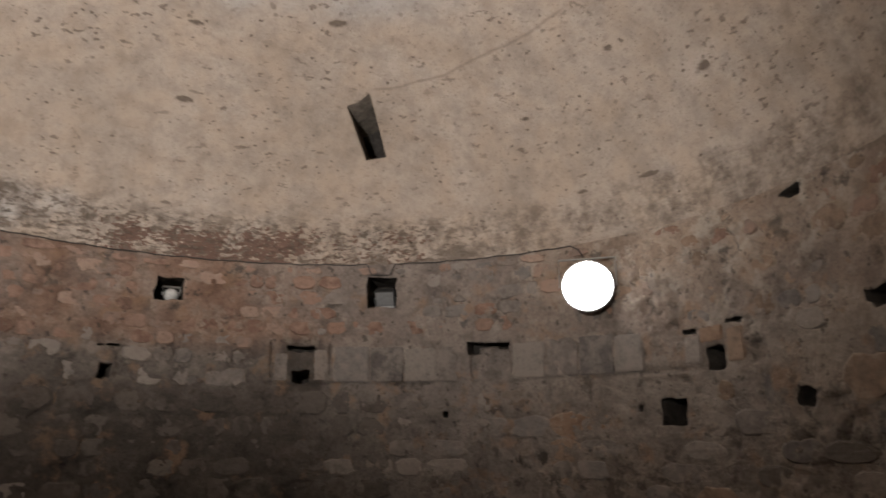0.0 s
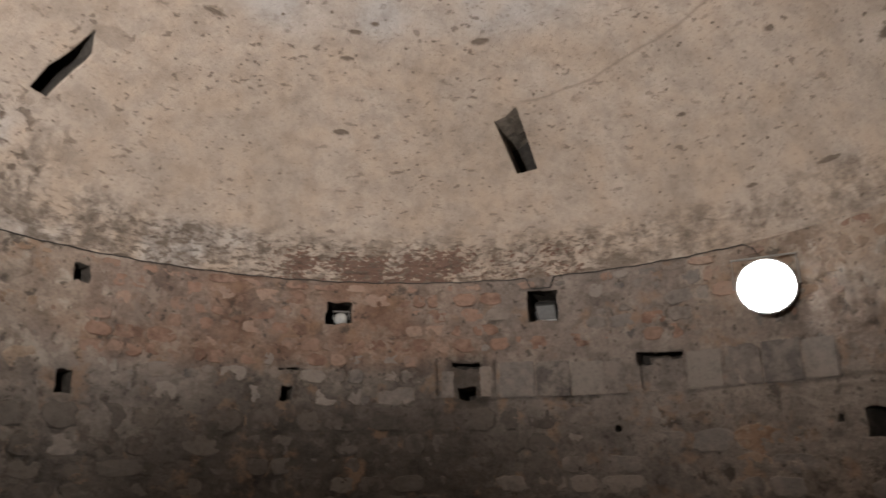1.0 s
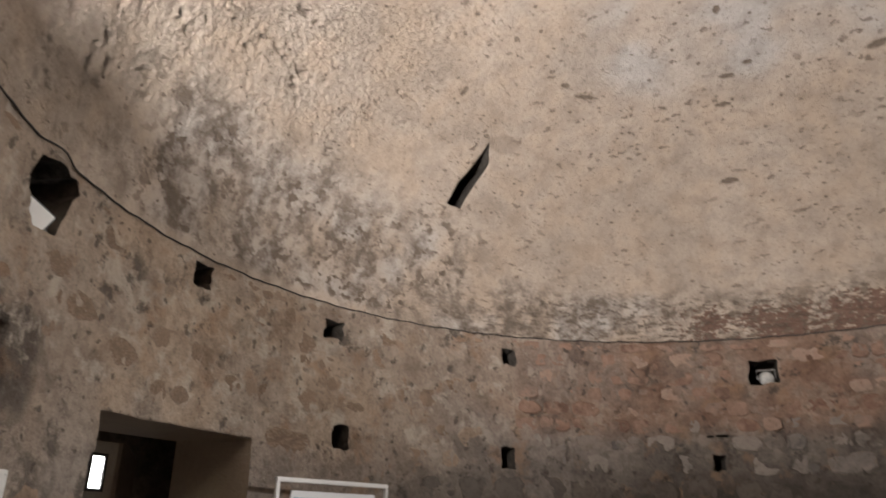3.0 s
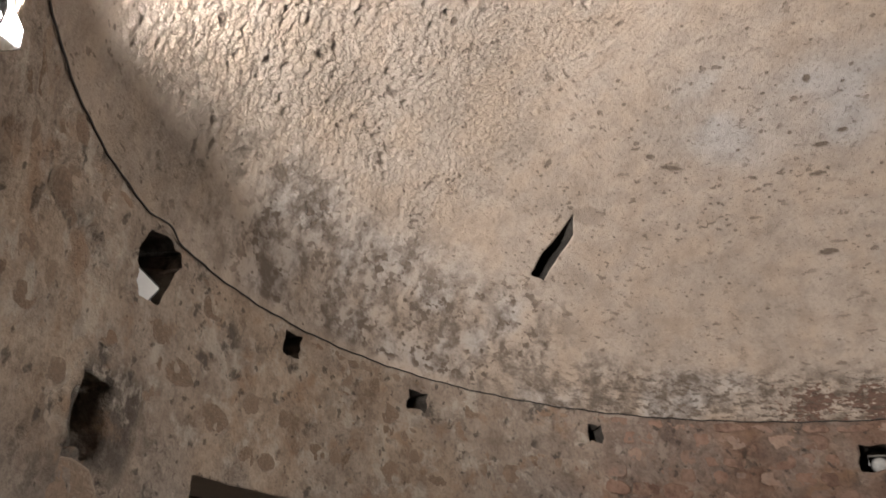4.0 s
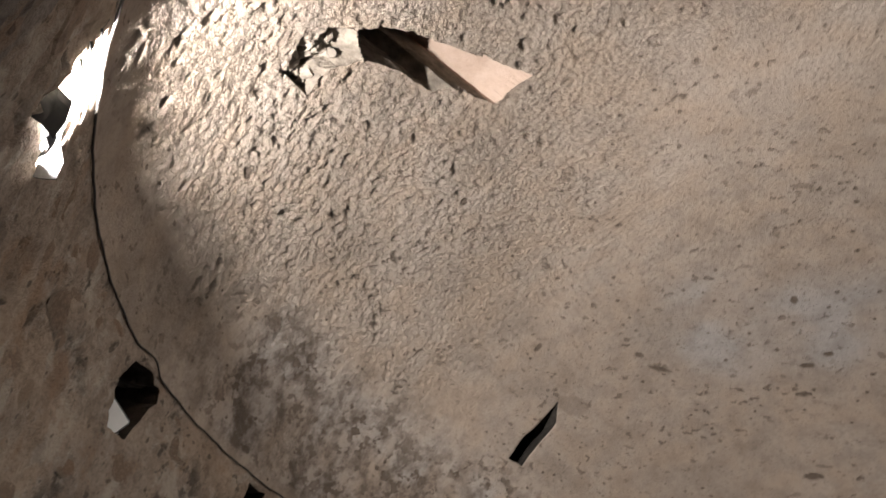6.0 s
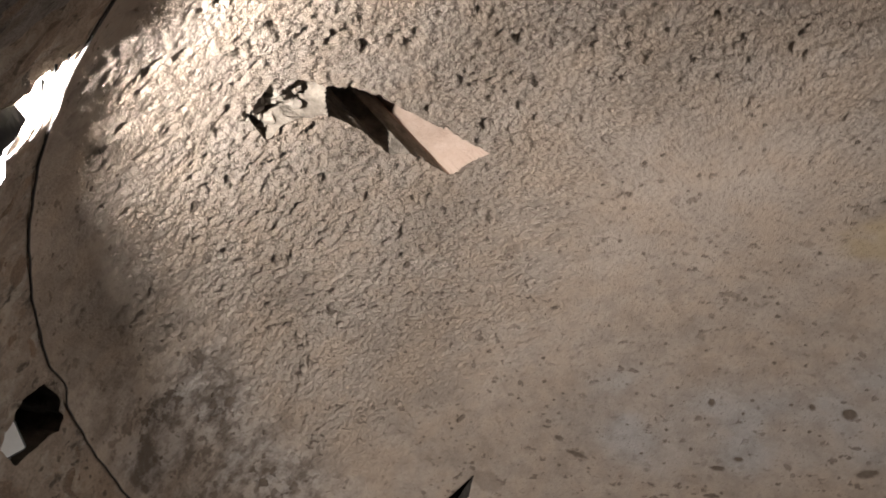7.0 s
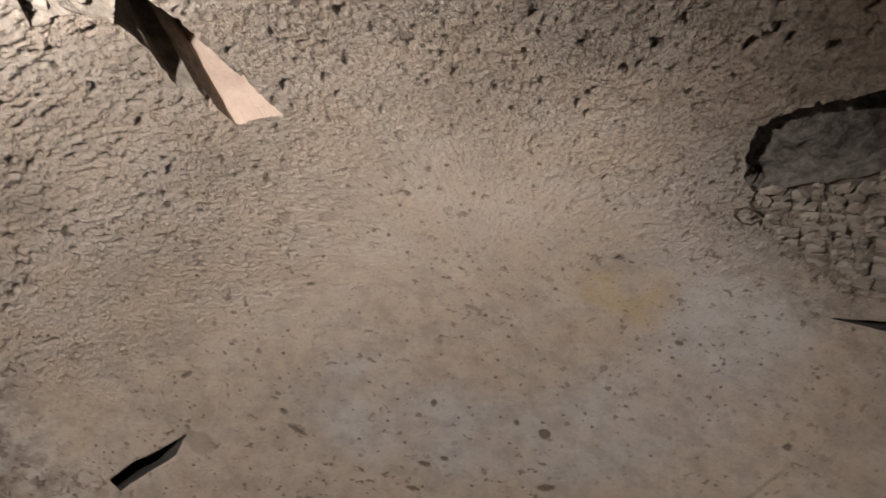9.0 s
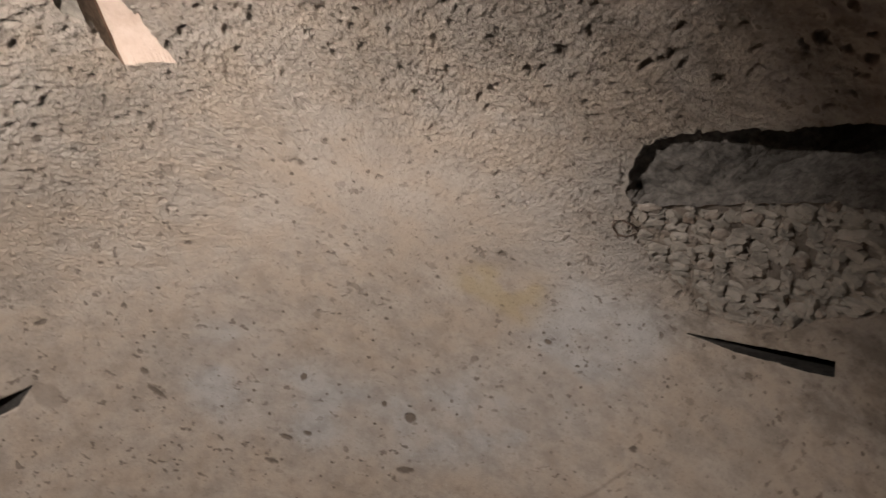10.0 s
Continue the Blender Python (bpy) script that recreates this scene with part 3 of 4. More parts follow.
    # Grime, plus the shade near u 203, 180 and -60 put into its colour.
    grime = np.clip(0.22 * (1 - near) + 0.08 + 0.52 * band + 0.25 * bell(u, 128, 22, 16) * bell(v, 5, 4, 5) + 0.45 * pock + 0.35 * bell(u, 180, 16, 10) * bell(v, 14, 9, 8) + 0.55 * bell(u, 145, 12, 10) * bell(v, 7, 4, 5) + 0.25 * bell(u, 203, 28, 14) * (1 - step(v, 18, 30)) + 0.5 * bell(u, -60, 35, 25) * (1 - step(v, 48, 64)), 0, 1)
    bare = bare.astype(float)
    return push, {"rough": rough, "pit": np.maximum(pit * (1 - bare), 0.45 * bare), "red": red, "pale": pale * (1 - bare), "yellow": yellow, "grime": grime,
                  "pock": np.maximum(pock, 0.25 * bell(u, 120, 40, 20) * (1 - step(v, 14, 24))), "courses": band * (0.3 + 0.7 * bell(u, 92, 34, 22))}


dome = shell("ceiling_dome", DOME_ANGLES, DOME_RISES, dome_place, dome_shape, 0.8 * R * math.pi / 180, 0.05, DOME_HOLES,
             [PLASTER, RUBBLE, RUBBLE, BRICK_FACE, SHADED, SHAFT], pole=(0, 0, SPRING + RISE))
tagged(dome, "shallow plastered dome with beige stained plaster and light slots", "ceiling", kind="structure")

# ---- outer faces, so that wall and dome have their thickness ----


def smooth_shape(u, v, p):
    return 0 * u, {}


def outer_drum(u, v):
    p, n = drum_place(u, v)
    return p + n * 1.1, n


def outer_dome(u, v):
    p, n = dome_place(u, v)
    return p * np.array((4.6 / R, 4.6 / R, 1)) + np.array((0, 0, 1)) * (np.sin(np.radians(v)) * 0.9)[:, None], n


COARSE = SEAM + np.arange(240) * 1.5
skin = shell("wall_outer", COARSE, np.linspace(0, SPRING, 12), outer_drum, smooth_shape, 0.08, 1.0,
             [(rect(171.7, 190.3, -0.1, 2.175), None, 0.01, 1, 0, 0, -1), (rect(-101.5, -84.5, -0.1, 2.35), None, 0.01, 1, 0, 0, -1)], [RUBBLE])
tagged(skin, "outer face of the thick drum wall in rough rubble", "wall", kind="structure")
crown = shell("roof_outer", COARSE, np.linspace(0, 89, 40), outer_dome, smooth_shape, 0.08, 0.05, [], [RUBBLE], pole=(0, 0, SPRING + RISE + 0.9))
tagged(crown, "rough outer face of the masonry dome", "roof", kind="structure")

# ---- helpers for things ----


def part(name, bm, material, parent=None, label="", smooth=False):
    me = bpy.data.meshes.new(name)
    bm.to_mesh(me)
    bm.free()
    me.materials.append(material)
    if smooth:
        for f in me.polygons:
            f.use_smooth = True
    ob = new(name, me)
    ob.parent = parent
    return tagged(ob, label)


def box(x0, x1, y0, y1, z0, z1, bevel=0.0, bm=None):
    bm = bm or bmesh.new()
    made = bmesh.ops.create_cube(bm, size=1.0, matrix=Matrix.Translation(((x0 + x1) / 2, (y0 + y1) / 2, (z0 + z1) / 2)) @ Matrix.Diagonal((x1 - x0, y1 - y0, z1 - z0, 1)))
    if bevel:
        edges = {e for v in made["verts"] for e in v.link_edges}
        bmesh.ops.bevel(bm, geom=list(edges), offset=bevel, segments=2, affect="EDGES")
    return bm


def tube(points, radius, sides=8, bm=None):
    """A round tube along the points."""
    bm = bm or bmesh.new()
    rings = []
    for k, p in enumerate(points):
        p = Vector(p)
        d = (Vector(points[min(k + 1, len(points) - 1)]) - Vector(points[max(k - 1, 0)])).normalized()
        x = d.cross(Vector((0, 0, 1)) if abs(d.z) < 0.9 else Vector((1, 0, 0))).normalized()
        y = d.cross(x)
        rings.append([bm.verts.new(p + radius * (math.cos(a) * x + math.sin(a) * y)) for a in (2 * math.pi * i / sides for i in range(sides))])
    for a, b in zip(rings, rings[1:]):
        for i in range(sides):
            bm.faces.new((a[i], a[(i + 1) % sides], b[(i + 1) % sides], b[i]))
    bm.faces.new(rings[0][::-1])
    bm.faces.new(rings[-1])
    return bm


def lathe(profile, sides=28, bm=None):
    """A round body about the y axis from pairs of radius and y."""
    bm = bm or bmesh.new()
    rings = [[bm.verts.new((r * math.cos(a), y, r * math.sin(a))) for a in (2 * math.pi * i / sides for i in range(sides))] for r, y in profile]
    for a, b in zip(rings, rings[1:]):
        for i in range(sides):
            bm.faces.new((a[i], b[i], b[(i + 1) % sides], a[(i + 1) % sides]))
    bm.faces.new(rings[0])
    bm.faces.new(rings[-1][::-1])
    return bm


# ---- floor ----
bm = bmesh.new()
bmesh.ops.create_circle(bm, cap_ends=True, segments=96, radius=6.5)
bmesh.ops.translate(bm, verts=bm.verts, vec=(0, 0, 0.004))
floor = part("floor", bm, FLOOR)
tagged(floor, "worn grey mortar floor of the round chamber", "floor", kind="structure")


# ---- the room beyond the doorway ----
def back_room():
    bm = bmesh.new()
    x0, x1, y0, y1, h, k = 4.08, 5.0, -1.3, 0.75, 2.5, 0.15
    box(x1, x1 + k, y0 - k, y1 + k, 0.01, h, bm=bm)
    box(x0 + 0.55, x1, y0 - k, y0, 0.01, h, bm=bm)
    box(x0 + 0.55, x1, y1, y1 + k, 0.01, h, bm=bm)
    box(x0 + 0.2, x1 + k, y0 - k, y1 + k, h, h + k, bm=bm)
    box(x0 + 0.52, x0 + 0.56, y0 - k, -0.64, 0.01, h, bm=bm)
    box(x0 + 0.52, x0 + 0.56, 0.64, y1 + k, 0.01, h, bm=bm)
    ob = part("wall_back_room", bm, JAMB)
    ob.matrix_world = pose(0, 0, 0, 0, 0, 181)
    tagged(ob, "plain grey plaster walls of the dim room beyond the doorway", "wall", kind="structure")
    win = tagged(new("window_1"), "small bright daylit window in the room beyond the doorway", "window", kind="structure")
    fr = bmesh.new()
    for y in (-0.85, -0.71):
        box(4.965, 4.995, y - 0.012, y + 0.012, 1.86, 2.14, bm=fr)
    for z in (1.872, 2.128):
        box(4.965, 4.994, -0.837, -0.723, z - 0.012, z + 0.012, bm=fr)
    part("window_frame", fr, WOOD, win)
    part("pane", box(4.98, 4.99, -0.837, -0.723, 1.885, 2.115), DAY, win, "bright daylit pane")
    win.matrix_world = pose(0, 0, 0, 0, 0, 181)


back_room()


# ---- things ----
def facing(az, r, z, tilt=0):
    """A pose on the wall: x along it, -y into the room."""
    return Matrix.Translation(polar(az, r, z)) @ pose(0, 0, 0, 0, 0, az - 90) @ pose(0, 0, 0, tilt)


def square_floodlight(label, w, h, glass, m):
    """A small square floodlight on a bracket; its glass looks along -y."""
    top = tagged(new("floodlight"), label, "floodlight", "floodlights in the beam holes")
    part("housing", box(-w / 2, w / 2, 0, 0.07, -h / 2, h / 2, 0.008), HOUSING, top)
    fins = bmesh.new()
    for k in range(5):
        x = -w * 0.4 + w * 0.2 * k
        box(x - 0.004, x + 0.004, 0.071, 0.1, -h * 0.4, h * 0.4, bm=fins)
    part("cooling_fins", fins, HOUSING, top)
    part("glass", box(-w * 0.44, w * 0.44, -0.008, -0.001, -h * 0.42, h * 0.42, 0.003), glass, top, "pale frosted glass")
    part("rim", box(-w * 0.46, w * 0.46, -0.014, -0.009, -h * 0.5, -h * 0.43), WHITE_METAL, top, "bright metal rim")
    yoke = tube([(-w / 2 - 0.012, 0.03, 0), (-w / 2 - 0.012, 0.03, -h / 2 - 0.03), (w / 2 + 0.012, 0.03, -h / 2 - 0.03), (w / 2 + 0.012, 0.03, 0)], 0.006)
    part("bracket", yoke, ALU, top)
    top.matrix_basis = m
    bpy.context.view_layer.update()
    return top


def round_floodlight(label, r, glass, m, shell_paint=HOUSING):
    top = tagged(new("floodlight"), label, "floodlight", "floodlights in the beam holes")
    part("reflector_bowl", lathe([(r * 0.35, 0.16), (r * 0.6, 0.13), (r * 0.92, 0.04), (r, 0.0), (r * 1.02, -0.012), (r * 0.97, -0.012)]), shell_paint, top, smooth=True)
    part("glass", lathe([(r * 0.95, -0.014), (r * 0.8, -0.035), (r * 0.45, -0.05), (r * 0.1, -0.055)]), glass, top, "glaring lit glass" if r > 0.1 else "pale glass", smooth=True)
    part("bracket", tube([(-r * 1.08, 0.02, 0), (-r * 1.08, 0.02, r * 1.1), (r * 1.08, 0.02, r * 1.1), (r * 1.08, 0.02, 0)], 0.009), ALU, top)
    top.matrix_world = m
    return top


round_floodlight("round floodlight switched on, glaring on the drum wall", 0.215, LIT_GLASS, facing(28.2, 3.36, 2.845, 0) @ pose(0, 0, 0, 0, 0, 24), WHITE_METAL)
round_floodlight("small round floodlight with pale glass in a beam hole", 0.07, PALE_GLASS, facing(94.2, 3.57, 2.9, 10))
square_floodlight("small floodlight with a bright lower edge in a beam hole", 0.2, 0.17, GREY_GLASS, facing(62.2, 3.62, 2.94, 35))
square_floodlight("tilted floodlight with white glass low in a broken hole", 0.17, 0.14, WHITE_GLASS, facing(202.9, 3.57, 2.955, 0) @ pose(0, 0, 0, 0, 0, -30) @ pose(0, 0, 0, 12, 25))
niche_lamp = square_floodlight("floodlight with dark shutters switched on low in the lit niche", 0.12, 0.1, WARM_GLASS, facing(235.6, 3.625, 2.91, 60))


def shutter(label, edge, reach, turn):
    """A bent plate added beside the niche lamp to cut its light: its free edge runs through (bearing, elevation) pairs
    seen from the glass, and the plate goes on round the glass by that turn."""
    eye = polar(235.6, 3.535, 2.9)
    bm = bmesh.new()
    rows = []
    for az, el in edge:
        rows.append([bm.verts.new(eye + Vector((math.cos(radians(az + turn * k / 3)) * r, math.sin(radians(az + turn * k / 3)) * r, reach * math.tan(radians(el)))))
                     for k in range(4) for r in (reach, reach + 0.003)])
    for a, b in zip(rows, rows[1:]):
        for k in range(0, 6, 2):
            bm.faces.new((a[k], a[k + 2], b[k + 2], b[k]))
            bm.faces.new((a[k + 1], b[k + 1], b[k + 3], a[k + 3]))
        bm.faces.new((a[0], b[0], b[1], a[1]))
        bm.faces.new((a[6], a[7], b[7], b[6]))
    for row, flip in ((rows[0], 1), (rows[-1], -1)):
        for k in range(0, 6, 2):
            bm.faces.new((row[k], row[k + 1], row[k + 3], row[k + 2])[::flip])
    bmesh.ops.recalc_face_normals(bm, faces=bm.faces)
    ob = part("shutter", bm, BLACK, niche_lamp, label)
    ob.matrix_parent_inverse = niche_lamp.matrix_world.inverted()
    return ob


# Three added plates that shape the niche light on dome and wall.
shutter("dark side shutter with a slanting edge", [(100, -17), (107, 8), (114, 18), (120, 25), (126, 32), (131, 42), (134, 50)], 0.16, 26)
shutter("dark side shutter", [(25, -25), (24, 8), (21, 18), (16, 28), (11, 38)], 0.1, -80)
shutter("low front shutter", [(25, -30), (25, -5)], 0.08, 75)


def ring_cable():
    pts = []
    a = 262.0
    while a > 31.0:
        sag = 0.012 * math.sin(a * 0.9) + 0.008 * math.sin(a * 2.3 + 1)
        lift = math.exp(-((a - 203.3) / 1.7) ** 2)
        z = SPRING - 0.004 + sag * 0.3 + 0.03 * lift
        r = R - 0.009 - 0.012 * lift
        if 60.3 < a < 64.3:
            z, r = 3.15, R - 0.005
        pts.append(polar(a, r, z))
        a -= 0.75
    pts += [polar(30.4, R - 0.02, 3.2), polar(30.0, R + 0.03, 3.12)]
    top = part("cable", tube(pts, 0.0052), CABLE, smooth=True)
    return tagged(top, "dark power cable strung along the foot of the dome", "cable")


def loose_cable(a0, a1, z0, z1, dip):
    pts = []
    for k in range(13):
        f = k / 12
        pts.append(polar(a0 + (a1 - a0) * f, R - 0.015 - 0.03 * math.sin(math.pi * f), z0 + (z1 - z0) * f - dip * math.sin(math.pi * f)))
    return tagged(part("cable", tube(pts, 0.004), CABLE, smooth=True), "thin dark cable hanging across the lit niche", "cable", "cables across the niche")


ring_cable()
loose_cable(239.2, 232.2, 3.13, 3.24, 0.03)
loose_cable(239.2, 232.4, 3.07, 3.13, 0.03)
loose_cable(238.6, 232.6, 3.03, 3.0, -0.01)


def info_board():
    """A sheet held inside a white tubular frame on two legs."""
    top = tagged(new("info_board"), "printed information board with a blue heading in a white metal frame", "sign")
    w, z0, z1 = 0.945, 0.75, 1.905
    fr = bmesh.new()
    for x in (-w / 2, w / 2):
        box(x - 0.014, x + 0.014, -0.014, 0.014, z0, z1 - 0.014, 0.004, fr)
    for z in (z0, z1):
        box(-w / 2 - 0.014, w / 2 + 0.014, -0.015, 0.015, z - 0.014, z + 0.014, 0.004, fr)
    part("frame", fr, WHITE_METAL, top, "white metal frame")
    for x in (-w / 2, w / 2):
        part("leg", box(x - 0.015, x + 0.015, -0.015, 0.015, 0.006, z0 - 0.014, 0.004), WHITE_METAL, top)
        part("foot", box(x - 0.03, x + 0.03, -0.2, 0.2, 0.004, 0.024, 0.004), WHITE_METAL, top)
    sheet = part("panel", box(-0.365, 0.365, -0.006, 0.006, 0.84, 1.842, 0.002), PAPER, top, "white printed panel")
    part("heading", box(-0.34, 0.33, -0.0105, -0.0065, 1.735, 1.8), BLUE, sheet, "blue heading stripe")
    rng = random.Random(5)
    for col in (-0.33, 0.02):
        for k in range(26):
            z = 1.68 - k * 0.03
            part("text_line", box(col, col + rng.uniform(0.22, 0.3), -0.009, -0.0065, z, z + 0.009), INK, sheet)
    for x in (-0.42, 0.42):
        for z in (0.95, 1.3):
            part("clip", box(x - 0.055, x + 0.055, 0.0065, 0.012, z - 0.01, z + 0.01), ALU, top)
    top.matrix_world = Matrix.Translation((-3.022, 0.94, 0)) @ pose(0, 0, 0, 0, 0, math.degrees(math.atan2(0.9, 0.28)))
    return top


info_board()


def sign_plate():
    """A small plate with rounded edges fixed flat on the wall."""
    top = tagged(new("sign_plate"), "small white sign plate fixed on the rubble wall", "sign")
    plate = part("plate", box(-0.16, 0.16, -0.016, 0.0, -0.23, 0.0, 0.004), WHITE_METAL, top, "white painted plate")
    for x in (-0.14, 0.14):
        for z in (-0.02, -0.21):
            part("screw", lathe([(0.005, -0.0165), (0.004, -0.019), (0.002, -0.0195)], 10), ALU, plate).location = (x, 0, z)
    top.matrix_world = facing(204.5, R - 0.035, 1.825)


sign_plate()


# ---- stones of the drum ----
def stone_mesh(name, seed, material, low=0.88, square=0.3):
    rng = random.Random(seed)
    n = 12
    rim, topring = [], []
    for k in range(n):
        a = 2 * math.pi * k / n + rng.uniform(-0.13, 0.13)
        c, s = math.cos(a), math.sin(a)
        e = square * rng.uniform(0.7, 1.35)
        f = 1.0 / max(1e-6, (abs(c) ** (2 / e) + abs(s) ** (2 / e)) ** (e / 2)) * rng.uniform(low, 1.03)
        x, z = 0.5 * c * f, 0.5 * s * f
        rim.append((x, 0.7, z))
        shrink = rng.uniform(0.78, 0.9)
        topring.append((x * shrink, -0.3 + rng.uniform(-0.25, 0.25), z * shrink))
    verts = rim + topring + [(rng.uniform(-0.1, 0.1), -0.5, rng.uniform(-0.1, 0.1))]
    faces = [(k, (k + 1) % n, n + (k + 1) % n, n + k) for k in range(n)] + [(n + k, n + (k + 1) % n, 2 * n) for k in range(n)]
    me = bpy.data.meshes.new(name)
    me.from_pydata(verts, [], faces)
    me.attributes.new("rim", "FLOAT", "POINT").data.foreach_set("value", [1.0] * n + [0.55] * n + [0.0])
    me.polygons.foreach_set("use_smooth", [square > 0.5] * len(faces))
    me.materials.append(material)
    return me


def joined_stones(name, vs, fs, kind, parent):
    """Many stones in one mesh; every stone has two rings of twelve and a middle."""
    me = bpy.data.meshes.new(name)
    me.from_pydata(vs, [], fs)
    me.attributes.new("rim", "FLOAT", "POINT").data.foreach_set("value", ([1.0] * 12 + [0.55] * 12 + [0.0]) * (len(vs) // 25))
    me.materials.append(STONES[kind][1])
    ob = new(name, me)
    ob.parent = parent
    return tagged(ob, kind="stuff")


SHAPES = {k: [stone_mesh("stone", 100 + s, STONES[k][0], 0.84 if k == "tan" else 0.7 if k == "bare" else 0.88, 0.8 if k == "tan" else 0.3) for s in range(10)] for k in STONES}


# smooth squared course: angle from, angle to, height from, height to, kind
ASHLAR = [(69.6, 64.0, 2.13, 2.47, "grey"), (64.0, 58.6, 2.13, 2.46, "grey"), (58.6, 53.5, 2.13, 2.45, "grey"), (53.5, 49.2, 2.13, 2.46, "grey"),
          (41.6, 36.5, 2.13, 2.45, "grey"), (36.5, 31.4, 2.13, 2.47, "grey"), (31.4, 26.0, 2.13, 2.46, "grey"), (26.0, 21.6, 2.13, 2.44, "grey"),
          (15.8, 13.3, 2.15, 2.36, "grey"), (13.6, 10.2, 2.29, 2.42, "tan"), (9.9, 7.4, 2.14, 2.39, "tan"), (78.5, 76.4, 2.14, 2.4, "grey"), (72.6, 70.5, 2.14, 2.44, "grey")]


def lay_stones():
    rng = random.Random(11)
    joined = {k: ([], []) for k in STONES}
    z, laid = 0.9, 0
    while z < SPRING - 0.09:
        h = rng.uniform(0.1, 0.17) if z > 2.12 else rng.uniform(0.15, 0.24)
        if z + h > SPRING - 0.02:
            h = SPRING - 0.02 - z
        a = SEAM + rng.uniform(0, 3)
        while a < SEAM + 356:
            w = rng.uniform(0.12, 0.3) if z > 2.12 else rng.uniform(0.2, 0.45)
            step_deg = math.degrees(w / R)
            mid, zz = a + step_deg / 2, z + h / 2
            a += step_deg
            if any(min(q[0] for q in hole[0]) - 0.5 * step_deg < mid < max(q[0] for q in hole[0]) + 0.5 * step_deg and
                   min(q[1] for q in hole[0]) - 0.5 * h < zz < max(q[1] for q in hole[0]) + 0.5 * h for hole in WALL_HOLES):
                continue
            if any(b[1] - 0.5 * step_deg < mid < b[0] + 0.5 * step_deg and b[2] - 0.4 * h < zz < b[3] + 0.4 * h for b in ASHLAR):
                continue
            red, tan = (float(v[0]) for v in drum_zones(np.array([mid]), np.array([zz])))
            kind = "red" if red > rng.uniform(0.15, 0.8) else "tan" if tan > rng.uniform(0.1, 0.5) else "grey"
            # Darker stones low down, the wall's dim foot put partly into their colour.
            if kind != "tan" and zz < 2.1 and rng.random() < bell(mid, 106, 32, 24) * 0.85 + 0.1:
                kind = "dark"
            if rng.random() > {"red": 0.92, "grey": 0.85, "tan": 0.42, "dark": 0.95}[kind]:
                continue
            p, n = drum_place(np.array([mid]), np.array([zz]))
            push = float(drum_shape(np.array([mid]), np.array([zz]), p)[0][0])
            sink = rng.uniform(0.0, 0.012) if kind == "tan" else rng.uniform(-0.003, 0.01)
            m = Matrix.Translation(polar(mid, R + push + sink, zz)) @ pose(0, 0, 0, 0, 0, mid - 90) @ pose(0, 0, 0, rng.uniform(-3, 3), rng.uniform(-5, 5), rng.uniform(-2, 2))
            grow = rng.uniform(0.75, 1.5) if kind == "tan" else 1.0
            m = m @ Matrix.Diagonal((grow * w * rng.uniform(0.9, 1.0), 0.014, grow * h * rng.uniform(0.88, 1.0), 1))
            me = SHAPES[kind][rng.randrange(10)]
            if 150 < mid < 241 and zz > 1.75 and laid < 300:
                ob = new("stone", me)
                ob.parent, ob.matrix_basis = wall_drum, m
                laid += 1
            else:
                vs, fs = joined[kind]
                base = len(vs)
                vs.extend(tuple(m @ v.co) for v in me.vertices)
                fs.extend(tuple(base + i for i in f.vertices) for f in me.polygons)
        z += h
    for kind, (vs, fs) in joined.items():
        joined_stones("stonework", vs, fs, kind, wall_drum)


lay_stones()


def ashlar_block(u0, u1, z0, z1, kind):
    """A squared block of the smooth course, its face a little proud of the mortar."""
    mid, zz = (u0 + u1) / 2, (z0 + z1) / 2
    p, n = drum_place(np.array([mid]), np.array([zz]))
    push = float(drum_shape(np.array([mid]), np.array([zz]), p)[0][0])
    w = R * radians(abs(u0 - u1)) - 0.014
    ob = part("stone", box(-w / 2, w / 2, -0.012, 0.06, (z0 - z1) / 2 + 0.006, (z1 - z0) / 2 - 0.006, 0.009), STONES[kind][0], wall_drum)
    ob.matrix_basis = facing(mid, R + push, zz)


for block in ASHLAR:
    ashlar_block(*block)


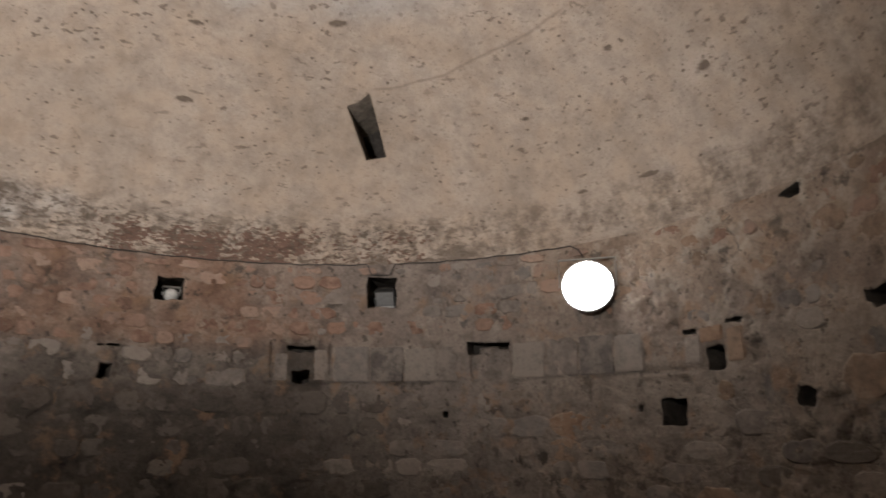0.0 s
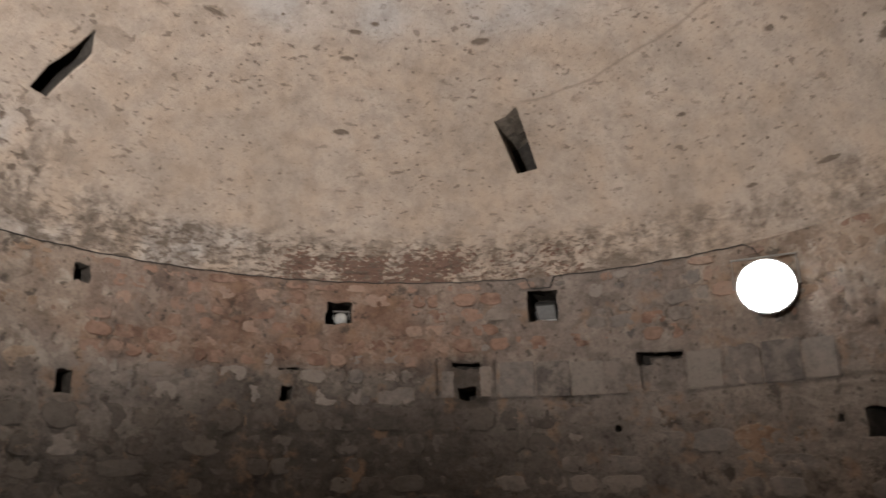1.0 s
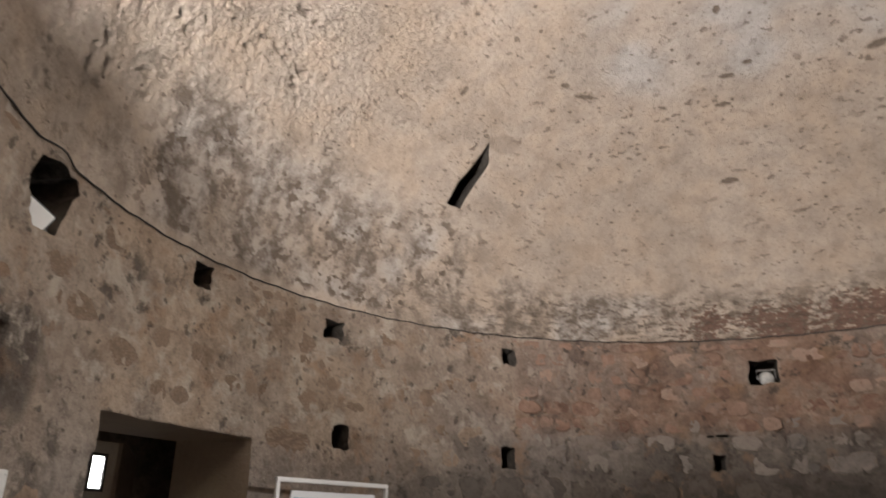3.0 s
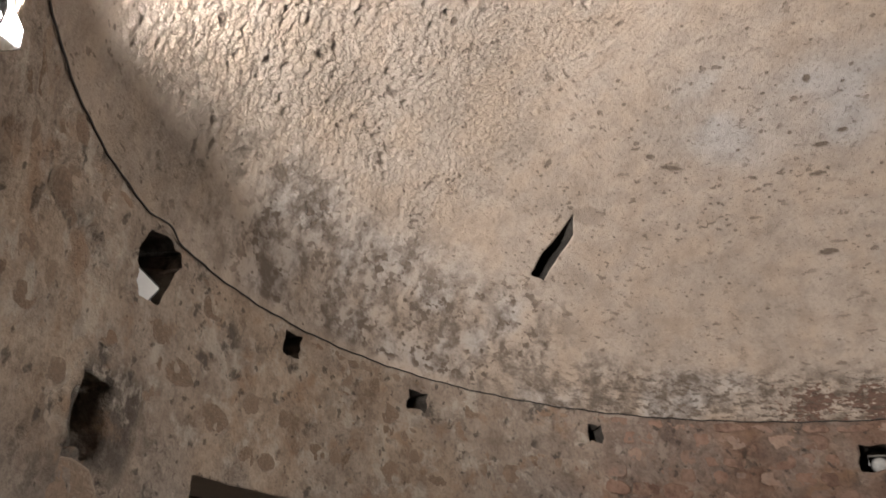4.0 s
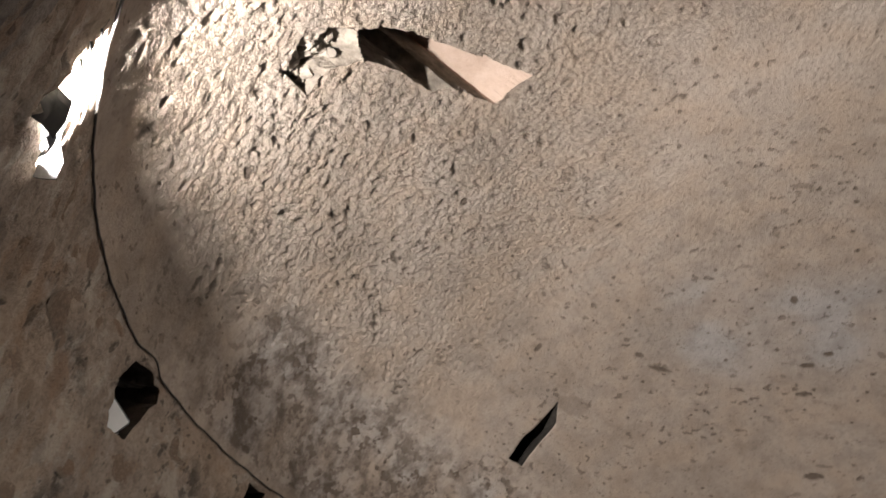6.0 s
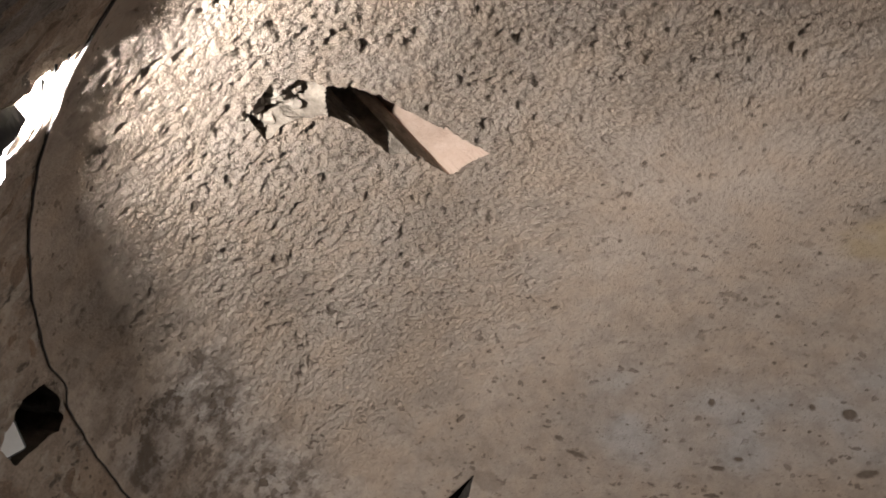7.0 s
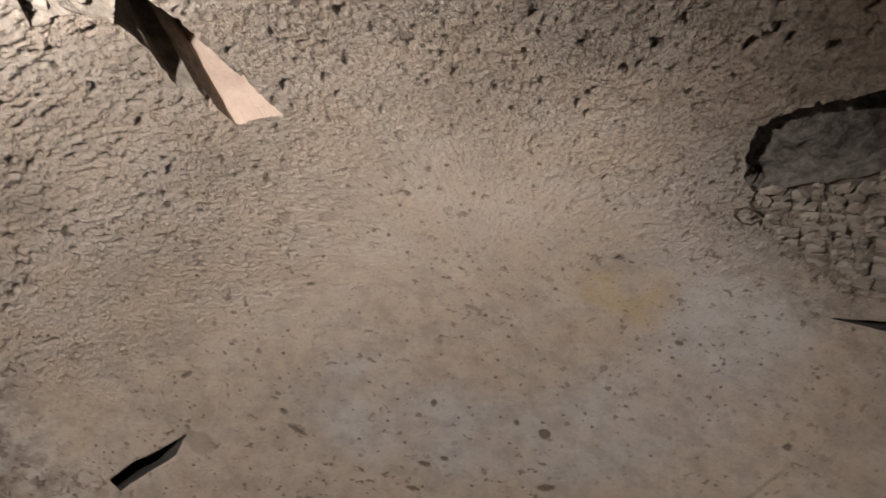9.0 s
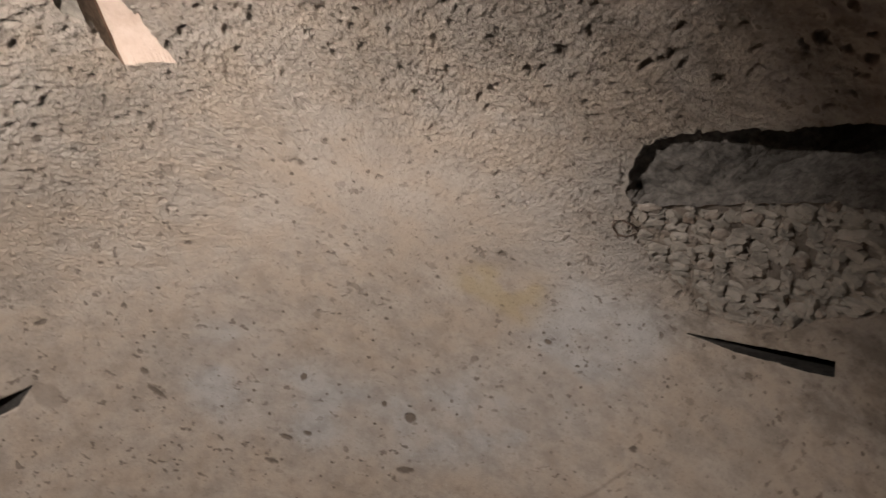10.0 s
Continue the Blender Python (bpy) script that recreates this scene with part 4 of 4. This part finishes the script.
def bare_masonry():
    """Rough stones bared beside the shaft, set on edge in the dome."""
    rng = random.Random(31)
    vs, fs = [], []
    v = 23.0
    while v < 58:
        dv = rng.uniform(1.1, 2.3)
        u = -48.0 + rng.uniform(0, 1)
        while u < -17:
            du = rng.uniform(0.6, 1.7) / max(0.35, math.cos(radians(v)))
            cu, cv = u + du / 2, v + dv / 2 + rng.uniform(-0.5, 0.5)
            u += du
            if rng.random() < 0.12 or not inside(BARE, np.array([cu]), np.array([cv]))[0] or inside(DOME_HOLES[5][0], np.array([cu - du * 0.4]), np.array([cv]))[0]:
                continue
            p, n = dome_place(np.array([cu]), np.array([cv]))
            p, n = Vector(p[0]), Vector(n[0])
            east = Vector((-math.sin(radians(cu)), math.cos(radians(cu)), 0))
            north = n.cross(east)
            m = Matrix((east, n, north)).transposed().to_4x4()
            m = Matrix.Translation(p + n * rng.uniform(0.005, 0.05)) @ m @ pose(0, 0, 0, rng.uniform(-16, 16), rng.uniform(-25, 25), rng.uniform(-16, 16))
            wide = R * math.cos(radians(cv)) * radians(du)
            m = m @ Matrix.Diagonal((wide * rng.uniform(0.9, 1.35), 0.05, 0.055 * dv * rng.uniform(1.0, 1.5), 1))
            me = SHAPES["bare"][rng.randrange(10)]
            base = len(vs)
            vs.extend(tuple(m @ w.co) for w in me.vertices)
            fs.extend(tuple(base + i for i in f.vertices) for f in me.polygons)
        v += dv
    joined_stones("bared_stonework", vs, fs, "bare", dome)


bare_masonry()


def broken_edge():
    """Broken stones and mortar lumps at the lower end of the wide slot."""
    rng = random.Random(41)
    vs, fs = [], []
    for k in range(190):
        cu, cv = rng.uniform(219.8, 226.6), rng.uniform(28.5, 40.0)
        if not inside(DOME_HOLES[2][0], np.array([cu]), np.array([cv]))[0] or (cu > 224 and cv > 34):
            continue
        p, n = (Vector(x[0]) for x in dome_place(np.array([cu]), np.array([cv])))
        size = rng.uniform(0.04, 0.1)
        m = Matrix.Translation(p + n * rng.uniform(0.05, 0.15)) @ pose(0, 0, 0, rng.uniform(0, 360), rng.uniform(0, 360), rng.uniform(0, 360))
        m = m @ Matrix.Diagonal((size, size * 0.55, size * rng.uniform(0.6, 1.0), 1))
        me = SHAPES["bare"][rng.randrange(10)]
        base = len(vs)
        vs.extend(tuple(m @ w.co) for w in me.vertices)
        fs.extend(tuple(base + i for i in f.vertices) for f in me.polygons)
        fs.append(tuple(base + i for i in range(11, -1, -1)))
    joined_stones("broken_stonework", vs, fs, "bare", dome)


broken_edge()


def on_dome(u, v, out=0.0):
    """A pose on the dome: x to the east along the course, y outwards, z up the dome."""
    p, n = (Vector(x[0]) for x in dome_place(np.array([float(u)]), np.array([float(v)])))
    east = Vector((-math.sin(radians(u)), math.cos(radians(u)), 0))
    return Matrix.Translation(p + n * out) @ Matrix((east, n, n.cross(east))).transposed().to_4x4()


loop = part("wire_loop", tube([(0.05, 0.02, -0.09), (-0.02, -0.012, -0.08), (-0.065, -0.015, -0.03), (-0.06, -0.015, 0.03), (-0.01, -0.015, 0.05),
                               (0.06, -0.012, 0.03), (0.075, -0.01, -0.02), (0.07, 0.02, -0.08)], 0.006), RUST, smooth=True)
loop.matrix_world = on_dome(-37.5, 59.6, -0.004)
tagged(loop, "bent rusty wire loop fixed beside the broken shaft in the dome", "wire")
